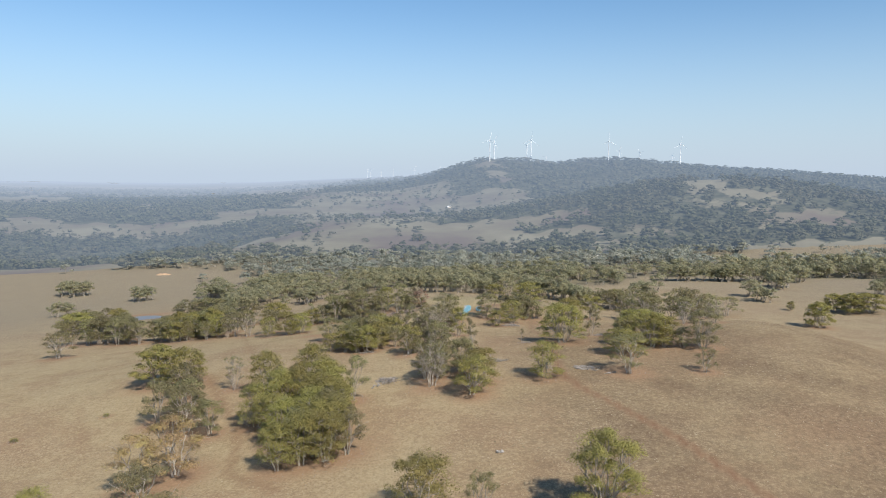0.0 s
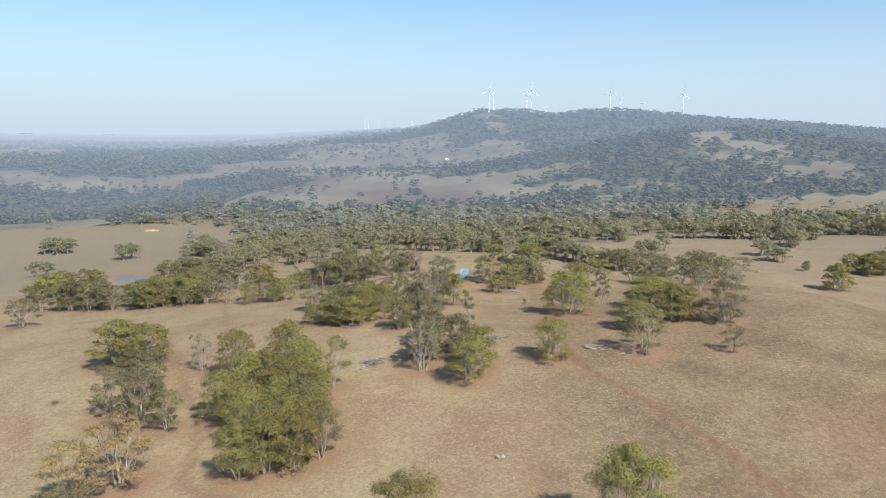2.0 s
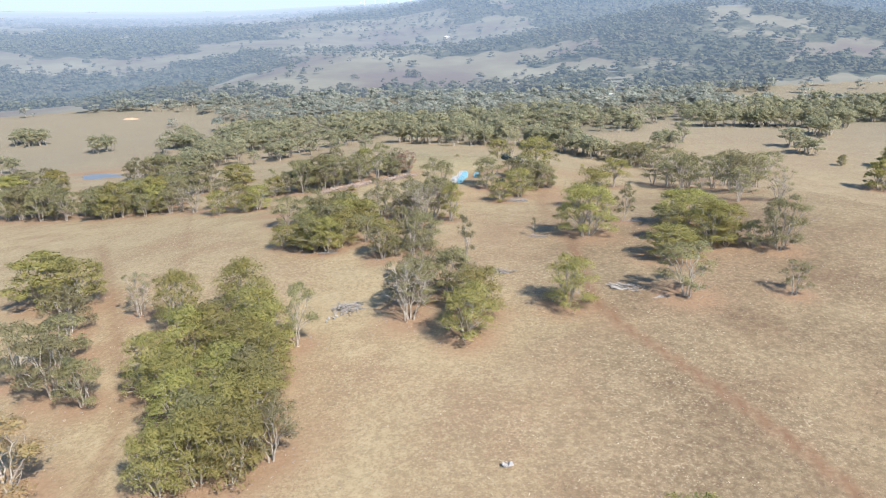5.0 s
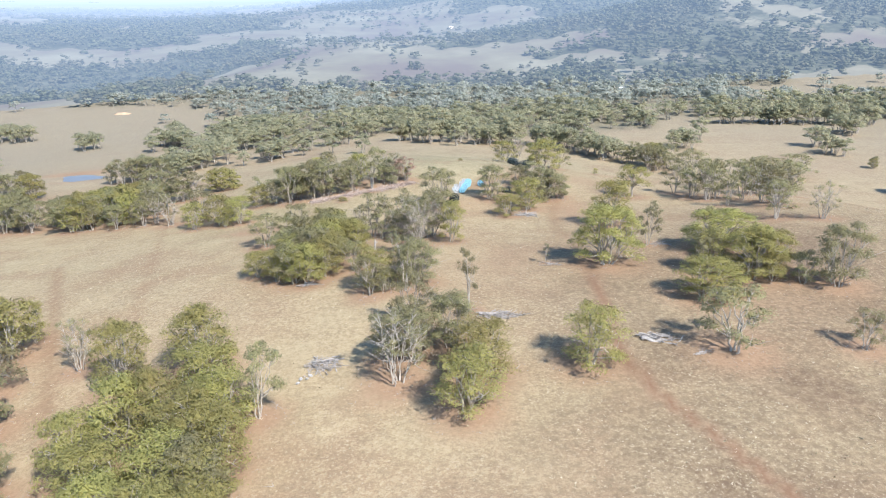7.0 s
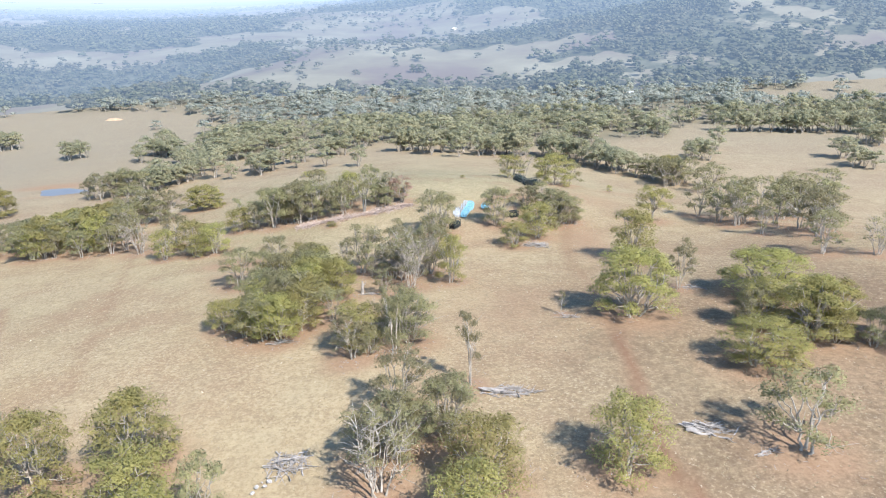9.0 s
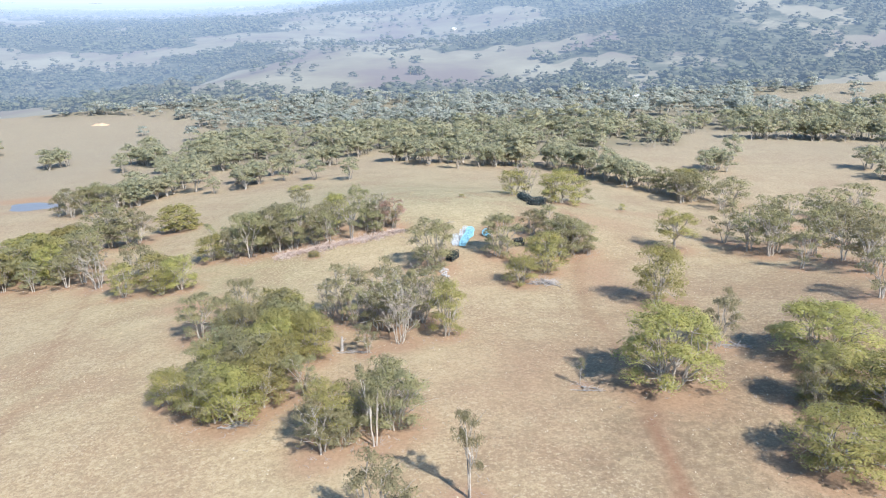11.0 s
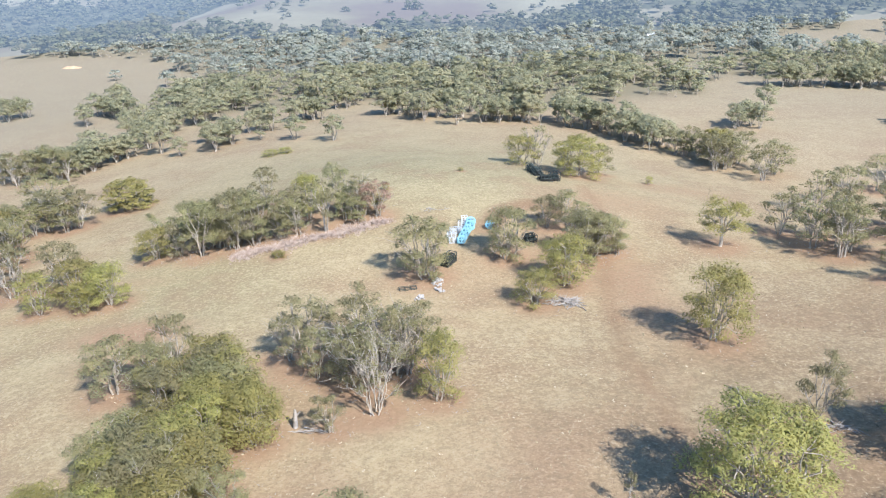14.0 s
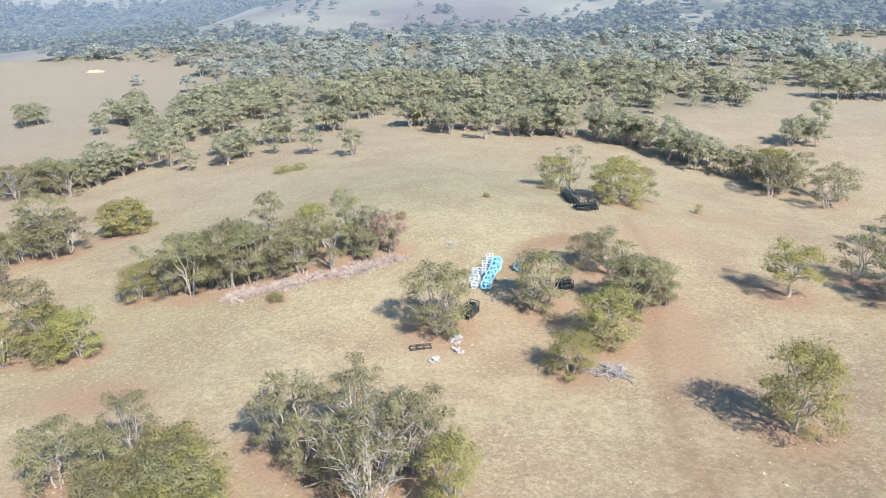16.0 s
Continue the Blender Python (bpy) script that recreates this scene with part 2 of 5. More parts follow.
LEAF_BROWN = leaf("brown_olive_leaves", (0.38, 0.275, 0.145), (0.52, 0.40, 0.21), (0.46, 0.40, 0.16))
LEAF_RED = leaf("browned_leaves", (0.34, 0.225, 0.16), (0.46, 0.32, 0.235), (0.36, 0.29, 0.16))
BARK = plain("pale_gum_bark", (0.26, 0.215, 0.17), (0.50, 0.44, 0.365), 1.2, 0.85)
BARK_DARK = plain("rough_grey_bark", (0.14, 0.12, 0.10), (0.34, 0.30, 0.26), 2.0, 0.9)
DEADWOOD = plain("weathered_deadwood", (0.19, 0.165, 0.145), (0.42, 0.38, 0.34), 1.5, 0.85)
WATER = plain("muddy_pond_water", (0.13, 0.12, 0.11), (0.17, 0.155, 0.14), 0.2, 0.3)
EARTH = plain("pale_orange_earth", (0.42, 0.26, 0.15), (0.60, 0.42, 0.27), 0.4, 0.95)
WHITE = plain("white_turbine_paint", (0.78, 0.79, 0.80), (0.84, 0.84, 0.84), 0.05, 0.4)
BLUE = plain("light_blue_plastic", (0.12, 0.31, 0.40), (0.22, 0.40, 0.47), 1.4, 0.45)
# reel cores: shade behind the spokes painted in as a darker blue
BLUE_SHADED = plain("shadowed_blue_steel", (0.03, 0.10, 0.16), (0.06, 0.16, 0.22), 1.4, 0.5)
PALLET = plain("bleached_white_frames", (0.40, 0.43, 0.46), (0.62, 0.64, 0.66), 2.0, 0.6)
DARK_STEEL = plain("dark_green_steel", (0.012, 0.022, 0.020), (0.04, 0.055, 0.05), 2.0, 0.45, 0.3)
RUBBER = plain("black_rubber", (0.012, 0.012, 0.013), (0.03, 0.03, 0.03), 3.0, 0.8)
RUBBLE = plain("pale_rubble", (0.24, 0.22, 0.20), (0.50, 0.47, 0.44), 2.5, 0.9)
DRY_BRUSH = plain("dead_grey_brush", (0.33, 0.24, 0.19), (0.52, 0.42, 0.35), 0.8, 0.95)
ROOF = plain("white_metal_roof", (0.72, 0.72, 0.72), (0.82, 0.82, 0.82), 0.5, 0.5)
WALLP = plain("cream_boards", (0.5, 0.46, 0.4), (0.62, 0.58, 0.5), 0.5, 0.8)
FAR_LAND = distance_mat("far_hills", "land")
FAR_WOOD = distance_mat("far_woods", "woods")


# ---- mesh helpers ----
def mesh_np(name, verts, faces, material, smooth=False, normals=None):
    """A mesh from arrays; faces is a list of index arrays, one for each number of corners."""
    me = bpy.data.meshes.new(name)
    verts = np.asarray(verts, np.float32).reshape(-1, 3)
    faces = [np.asarray(f, np.int32) for f in faces if len(f)]
    me.vertices.add(len(verts))
    me.vertices.foreach_set("co", verts.ravel())
    loops = np.concatenate([f.ravel() for f in faces])
    sizes = np.concatenate([np.full(len(f), f.shape[1], np.int32) for f in faces])
    me.loops.add(len(loops))
    me.loops.foreach_set("vertex_index", loops)
    me.polygons.add(len(sizes))
    me.polygons.foreach_set("loop_start", np.concatenate([[0], np.cumsum(sizes)[:-1]]).astype(np.int32))
    me.update(calc_edges=True)
    if smooth:
        me.polygons.foreach_set("use_smooth", np.ones(len(sizes), bool))
    if normals is not None:
        at = me.attributes.new("custom_normal", "FLOAT_VECTOR", "POINT")
        at.data.foreach_set("vector", np.asarray(normals, np.float32).ravel())
        me.update()
    me.materials.append(material)
    return me


def part(name, data, parent, label="", at=None):
    ob = new(name, data)
    ob.parent = parent
    if at is not None:
        ob.matrix_basis = at
    if label:
        tagged(ob, label)
    return ob


def tube(path, radii, sides=6):
    """A tapered limb along a path: vertices and quads."""
    path = np.asarray(path, float)
    n = len(path)
    d = np.gradient(path, axis=0)
    d /= np.linalg.norm(d, axis=1)[:, None] + 1e-9
    ref = np.array([0.31, 0.87, 0.12])
    a = np.cross(d, ref)
    a /= np.linalg.norm(a, axis=1)[:, None] + 1e-9
    c = np.cross(d, a)
    ang = np.linspace(0, 2 * np.pi, sides, endpoint=False)
    v = path[:, None] + (a[:, None] * np.cos(ang)[None, :, None] + c[:, None] * np.sin(ang)[None, :, None]) * np.asarray(radii)[:, None, None]
    i = np.arange(n - 1)[:, None] * sides
    k = np.arange(sides)
    k2 = (k + 1) % sides
    f = np.stack([i + k, i + k2, i + sides + k2, i + sides + k], -1).reshape(-1, 4)
    return v.reshape(-1, 3), f


def merge(pieces):
    vs, fs, o = [], [], 0
    for v, f in pieces:
        vs.append(v)
        fs.append(f + o)
        o += len(v)
    return np.concatenate(vs), np.concatenate(fs)


def box_vf(cx, cy, cz, sx, sy, sz):
    v = np.array([(x, y, z) for z in (-1, 1) for y in (-1, 1) for x in (-1, 1)], float) * (sx / 2, sy / 2, sz / 2) + (cx, cy, cz)
    f = np.array([(0, 2, 3, 1), (4, 5, 7, 6), (0, 1, 5, 4), (2, 6, 7, 3), (0, 4, 6, 2), (1, 3, 7, 5)])
    return v, f


def bar(p, q, r, sides=5):
    return tube([p, q], [r, r], sides)


def bend(p, q, rng, wob, n=6):
    """A crooked line from p to q."""
    t = np.linspace(0, 1, n)[:, None]
    p, q = np.asarray(p, float), np.asarray(q, float)
    line = p * (1 - t) + q * t
    line[1:-1] += rng.normal(0, wob, (n - 2, 3))
    return line


# ---- ground ----
TREES = []


def spaced(lo, hi, step, end, grow):
    inner = list(np.arange(lo, hi + 0.01, step))
    out, x, s = [], hi, step
    while x < end:
        s *= grow
        x += s
        out.append(min(x, end))
    back, x, s = [], lo, step
    while x > -end:
        s *= grow
        x -= s
        back.append(max(x, -end))
    return np.array(back[::-1] + inner + out)


TRACKS = [
    ([(60, 10), (53, 30), (48.5, 43), (43.7, 57), (38, 71), (33, 82.5), (29.3, 91), (27.8, 100), (28.5, 116), (30, 135)], 1.0, 1.0),
    ([(30, 135), (31, 150), (31.5, 165), (30.5, 183), (31.5, 196), (33.5, 213), (38, 232), (41, 250), (40, 275)], 1.6, 0.5),
    ([(38, 240), (30, 249), (24, 253), (17, 248), (12, 236)], 3.2, 0.75),
    ([(-34, 43), (-45, 52), (-48, 70), (-51, 80), (-57, 92), (-68, 117), (-96, 175)], 1.2, 0.6),
    ([(-57, 126), (-66, 156), (-85, 218)], 0.9, 0.4),
    ([(-83, 73), (-100, 107)], 1.0, 0.35),
]


def line_distance(x, y, pts):
    d = np.full(x.shape, 1e9)
    for (ax, ay), (bx, by) in zip(pts[:-1], pts[1:]):
        vx, vy = bx - ax, by - ay
        t = np.clip(((x - ax) * vx + (y - ay) * vy) / (vx * vx + vy * vy), 0, 1)
        d = np.minimum(d, np.hypot(x - ax - t * vx, y - ay - t * vy))
    return d


def build_ground():
    xs = spaced(-105, 125, 1.6, 4780, 1.07)
    ys = spaced(-20, 330, 1.6, 4780, 1.07)
    X, Y = np.meshgrid(xs, ys)
    Z = ground_z(X, Y)
    nx, ny = len(xs), len(ys)
    i = np.arange(ny - 1)[:, None] * nx + np.arange(nx - 1)[None, :]
    f = np.stack([i, i + 1, i + nx + 1, i + nx], -1).reshape(-1, 4)
    me = mesh_np("ground", np.stack([X, Y, Z], -1), [f], MAT_GROUND, True)
    soil = np.zeros(X.shape)
    for k, x, y, h, r in TREES:
        if y < 420:
            d2 = ((X - x) ** 2 + (Y - y) ** 2) / (r * 1.25 + 1.0) ** 2
            soil = np.maximum(soil, (0.92 if y < 300 else 0.5) * np.exp(-d2 * 0.8))
    for px, py, rx, ry, a in ((38, 210, 10, 44, 0.7), (10, 214, 26, 28, 0.5), (16, 150, 26, 34, 0.5), (-20, 105, 30, 30, 0.28), (10, 60, 30, 30, 0.3), (26, 225, 16, 30, 0.6), (45, 262, 28, 20, 0.62), (70, 285, 30, 14, 0.6), (-62, 222, 20, 6, 0.55), (-50, 197, 15, 8, 0.85), (-44, 186, 18, 9, 0.7), (16, 70, 14, 30, 0.4), (60, 125, 22, 22, 0.55), (-20, 60, 10, 14, 0.6), (-12, 150, 10, 14, 0.5), (75, 60, 30, 25, 0.5), (-196, 392, 30, 13, 0.9), (-190, 362, 14, 10, 0.6)):
        soil = np.maximum(soil, a * np.exp(-((X - px) / rx) ** 2 - ((Y - py) / ry) ** 2))
    track = np.zeros(X.shape)
    for pts, w, a in TRACKS:
        d = line_distance(X, Y, pts)
        track = np.maximum(track, 0.95 * a * np.exp(-(d / w) ** 4))
        soil = np.maximum(soil, 0.6 * a * np.exp(-(d / w / 2.2) ** 2))
    green = np.exp(-((X + 6) / 72) ** 2 - ((Y - 296) / 66) ** 2)
    green = np.maximum(green, 0.8 * np.exp(-((X + 50) / 32) ** 2 - ((Y - 222) / 40) ** 2))
    green = np.maximum(green, 0.25 * np.exp(-((X + 85) / 60) ** 2 - ((Y - 170) / 80) ** 2))
    scrub = np.clip(wood_density(X, Y), 0, 1) * 0.95
    # mask for the painted haze on the grass, growing from about 250 m out
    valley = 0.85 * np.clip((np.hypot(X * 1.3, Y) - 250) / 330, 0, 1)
    stubble = 0.95 * np.clip((X + 8 - 0.10 * (Y - 60)) / 40, 0, 1) * (0.84 + 0.16 * np.sin(0.16 * (X * 0.8 + Y * 0.5) + np.sin(Y * 0.07) * 2)) * np.clip((235 - Y) / 90, 0.12, 1) * np.clip((345 - Y) / 100, 0, 1)
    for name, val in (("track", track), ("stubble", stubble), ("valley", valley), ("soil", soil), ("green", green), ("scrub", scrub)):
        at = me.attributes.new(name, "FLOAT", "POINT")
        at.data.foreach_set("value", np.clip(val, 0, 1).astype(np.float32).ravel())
    tagged(new("ground", me), "dry grazed paddocks over red-brown earth, falling to wooded valleys", "ground", kind="structure")


# ---- woodland: where the trees close up ----
CLEAR_NEAR = [
    (-320, 545, 150, 175), (-10, 330, 75, 75), (230, 420, 95, 62), (330, 635, 90, 46), (150, 560, 40, 22), (-70, 300, 60, 110), (-60, 420, 45, 40), (-85, 405, 48, 62), (-35, 440, 40, 30),
]
# open country farther off: bearing from and to (x over y from the start), distance from and to, trees left standing
OPEN_FAR = [
    (-0.80, -0.44, 200, 840, 0.01), (-0.44, -0.34, 200, 690, 0.01), (-0.34, -0.28, 300, 560, 0.03),
    (-0.285, -0.165, 810, 1130, 0.04), (-0.165, -0.055, 790, 1140, 0.03), (-0.055, 0.12, 850, 1110, 0.015), (0.08, 0.24, 925, 995, 0.04),
    (-0.80, -0.33, 1330, 1540, 0.05), (-0.34, -0.24, 1410, 1540, 0.08), (-0.30, -0.17, 1480, 1800, 0.06), (-0.18, -0.02, 1620, 1870, 0.10),
    (-0.62, -0.485, 2560, 2950, 0.05), (-0.40, -0.38, 1950, 2400, 0.0), (-0.575, -0.50, 1520, 1660, 0.04), (-0.26, -0.15, 2420, 3220, 0.15),
    (0.02, 0.12, 1600, 1930, 0.10), (0.112, 0.175, 1045, 1140, 0.10), (0.18, 0.207, 1060, 1125, 0.05), (0.073, 0.098, 2040, 2270, 0.05), (0.05, 0.087, 2360, 2600, 0.08),
    (0.34, 0.395, 1120, 1500, 0.12), (0.395, 0.48, 1065, 1105, 0.1), (0.43, 0.545, 895, 955, 0.12), (0.42, 0.80, 705, 790, 0.04), (0.35, 0.80, 640, 712, 0.03),
    (0.25, 0.44, 440, 505, 0.0), (0.45, 0.80, 300, 450, 0.02), (0.21, 0.26, 790, 885, 0.25),
]


def step(a, lo, hi):
    t = np.clip((a - lo) / (hi - lo), 0, 1)
    return t * t * (3 - 2 * t)


def wood_density(x, y):
    """0 to 1: how closely trees stand."""
    x, y = np.asarray(x, float), np.asarray(y, float)
    n = 0.5 + 0.2 * np.sin(x * 0.021 + 1.7 * np.sin(y * 0.013)) + 0.2 * np.sin(y * 0.019 + 2.1 * np.sin(x * 0.009 + 1)) + 0.12 * np.sin(x * 0.055 + y * 0.043)
    d = np.clip(0.62 + 0.75 * n, 0, 1)
    u, far = (x + 5.0) / np.maximum(y + 86.0, 1.0), np.maximum(y, 1.0)
    # scattered trees on the slopes behind the bare hill, broken woods on the far plain and on the right-hand hill
    d = d * (1 - 0.72 * step(u, -0.24, -0.16) * step(-u, -0.06, 0.0) * step(far, 1080, 1180) * step(-far, -2500, -2200))
    d = d * (1 - 0.55 * step(far, 2600, 3000) * step(-u, 0.05, 0.15) * step(np.sin(far * 0.011 + 3 * u), -0.3, 0.5))
    d = d * (1 - 0.35 * step(u, 0.2, 0.3) * step(far, 760, 900) * step(-far, -1500, -1200) * step(0.55 - n, 0, 0.2))
    wu, wy = u + 0.008 * np.sin(far * 0.02 + 9 * u) + 0.006 * np.sin(far * 0.047), far * (1 + 0.012 * np.sin(u * 60) + 0.01 * np.sin(u * 143 + 1))
    for u0, u1, y0, y1, left in OPEN_FAR:
        su, sy = 0.010, 0.02 * y0
        q = step(wu, u0 - su, u0 + su) * step(-wu, -u1 - su, -u1 + su) * step(wy, y0 - sy, y0 + sy) * step(-wy, -y1 - sy, -y1 + sy)
        d = d * (1 - q) + d * left * q
    d = d * np.clip((y - 405 - 45 * np.clip(np.abs(x) / 120, 0, 1)) / 25, 0, 1)
    for cx, cy, rx, ry in CLEAR_NEAR:
        q = ((x - cx) / rx) ** 2 + ((y - cy) / ry) ** 2
        d = d * np.clip((q - 0.85) / 0.4, 0.03, 1)
    return d


# ---- trees ----
KINDS = {
    # crown foot, lobes, lobe radius, puffs a lobe, puff radius, leaves a puff, fork height, stems, bare twigs, leaf material, bark
    "dense": (0.11, 22, 1.80, 8, 0.80, 54, 0.12, 3, 8, LEAF_GREEN, BARK),
    "open": (0.20, 13, 1.40, 6, 0.72, 62, 0.20, 3, 30, LEAF_OLIVE, BARK),
    "spread": (0.08, 20, 1.65, 7, 0.82, 60, 0.08, 3, 14, LEAF_GREEN, BARK),
    "vase": (0.05, 24, 1.35, 6, 0.76, 58, 0.04, 6, 45, LEAF_OLIVE, BARK),
    "slim": (0.22, 10, 1.25, 5, 0.70, 62, 0.36, 2, 20, LEAF_OLIVE, BARK),
    "bare": (0.26, 13, 1.15, 4, 0.60, 34, 0.06, 5, 150, LEAF_OLIVE, BARK),
    "gum": (0.16, 15, 1.55, 7, 0.78, 66, 0.22, 3, 8, LEAF_OLIVE, BARK),
    "broad": (0.10, 30, 1.45, 8, 0.60, 78, 0.08, 4, 16, LEAF_GREEN, BARK),
    "lone": (0.30, 12, 1.85, 8, 0.76, 70, 0.28, 1, 8, LEAF_GREEN, BARK),
}


def leaf_cards(centres, radii, count, size, rng, flat=0.8, broad=1.0, heart=(0, 0, 4)):
    """Small leaf sprays, one triangle each, over the rounded top of each puff and a few below it: vertices, faces, soft normals."""
    m = len(centres) * count
    c = np.repeat(centres, count, 0)
    r = np.repeat(radii, count)
    d = rng.normal(size=(m, 3))
    d[:, 2] = np.abs(d[:, 2]) * 1.1 - 0.3
    d /= np.linalg.norm(d, axis=1)[:, None]
    k = np.where(rng.uniform(0, 1, m) < 0.55, rng.uniform(0.72, 1.1, m), rng.uniform(0.3, 1.5, m))
    p = c + d * (r * k)[:, None] * np.array([1, 1, flat])
    nrm = d + rng.normal(0, 0.35, (m, 3)) + np.array([0, 0, 0.35])
    nrm /= np.linalg.norm(nrm, axis=1)[:, None]
    a = np.cross(nrm, rng.normal(size=(m, 3)))
    a[:, 2] -= 0.25
    a /= np.linalg.norm(a, axis=1)[:, None] + 1e-9
    b = np.cross(nrm, a)
    s = size * rng.uniform(0.55, 1.45, m)
    L, W = a * s[:, None], b * (s * rng.uniform(0.38, 0.64, m) * broad)[:, None]
    v = np.stack([p - L * 0.6 + W * 0.9, p - L * 0.9 - W * 0.7, p + L * 1.15], 1).reshape(-1, 3)
    out = p - np.asarray(heart, float)
    out /= np.linalg.norm(out, axis=1)[:, None] + 1e-9
    soft = d * 0.5 + nrm * 0.5 + out * 0.4
    soft /= np.linalg.norm(soft, axis=1)[:, None] + 1e-9
    return v, np.arange(m * 3).reshape(-1, 3), np.repeat(soft, 3, 0)


def ico(level):
    bm = bmesh.new()
    bmesh.ops.create_icosphere(bm, subdivisions=level, radius=1.0)
    v = np.array([q.co[:] for q in bm.verts])
    f = np.array([[q.index for q in p.verts] for p in bm.faces])
    bm.free()
    return v, f


ICO = ico(1)


def lumps(centres, radii, rng, flat=0.85, under=-0.45):
    """Uneven rounded masses of foliage, open below: vertices, faces, normals."""
    vs, fs, ns, o = [], [], [], 0
    v0, f0 = ICO
    for c, r in zip(centres, radii):
        a = rng.uniform(0, 6.3)
        t = v0 @ np.array([[math.cos(a), -math.sin(a), 0], [math.sin(a), math.cos(a), 0], [0, 0, 1]])
        keep = f0[t[f0].mean(1)[:, 2] > under]
        used = np.unique(keep)
        back = np.zeros(len(t), int)
        back[used] = np.arange(len(used))
        t = t[used]
        vs.append(c + t * (rng.uniform(0.7, 1.2, len(t)) * r)[:, None] * np.array([1, 1, flat]))
        ns.append(t)
        fs.append(back[keep] + o)
        o += len(t)
    return np.concatenate(vs), np.concatenate(fs), np.concatenate(ns)


def merge_soft(a, b):
    return np.concatenate([a[0], b[0]]), np.concatenate([a[1], b[1] + len(a[0])]), np.concatenate([a[2], b[2]])


def far_tree(seed, lobes, cards, card_size, stems, tall=1.0):
    """A gum 10 m high for the woods: a crown of rounded masses with ragged leaf edges on thin pale stems."""
    rng = np.random.default_rng(seed)
    q = np.arange(lobes)
    az = q * 2.39996 + rng.uniform(0, 6.3)
    rad = rng.uniform(0.65, 1.3, lobes) * 2.9 / lobes ** 0.37
    wide = np.sqrt((q + 0.2) / lobes) * np.maximum(4.1 - rad, 0.6) * rng.uniform(0.75, 1.15, lobes)
    dome = 9.6 - rad * 0.8 - (wide / 4.0) ** 2 * 3.4 * tall
    top = np.where(q % 2, dome * rng.uniform(0.34, 0.75, lobes), dome * rng.uniform(0.85, 1.0, lobes))
    wide = np.where(q % 2, np.maximum(wide, 1.6), wide)
    top = np.maximum(top, 0.8 + 0.7 * rad)
    cen = np.stack([np.cos(az) * wide + rng.normal(0, 0.3), np.sin(az) * wide, top], 1)
    crown = lumps(cen, rad * (0.5 if cards > 10 else 0.8 if cards else 1.0), rng)
    if cards:
        crown = merge_soft(crown, leaf_cards(cen, rad, cards, card_size, rng, 0.85, 1.7))
    wood = []
    for k in range(stems):
        foot = np.array([rng.normal(0, 0.3), rng.normal(0, 0.3), -0.4])
        wood.append(tube(bend(foot, cen[k % lobes] - (0, 0, rad[k % lobes] * 0.2), rng, 0.3, 3), [0.15, 0.11, 0.06], 3))
    return (merge(wood) if wood else (None, None)), crown


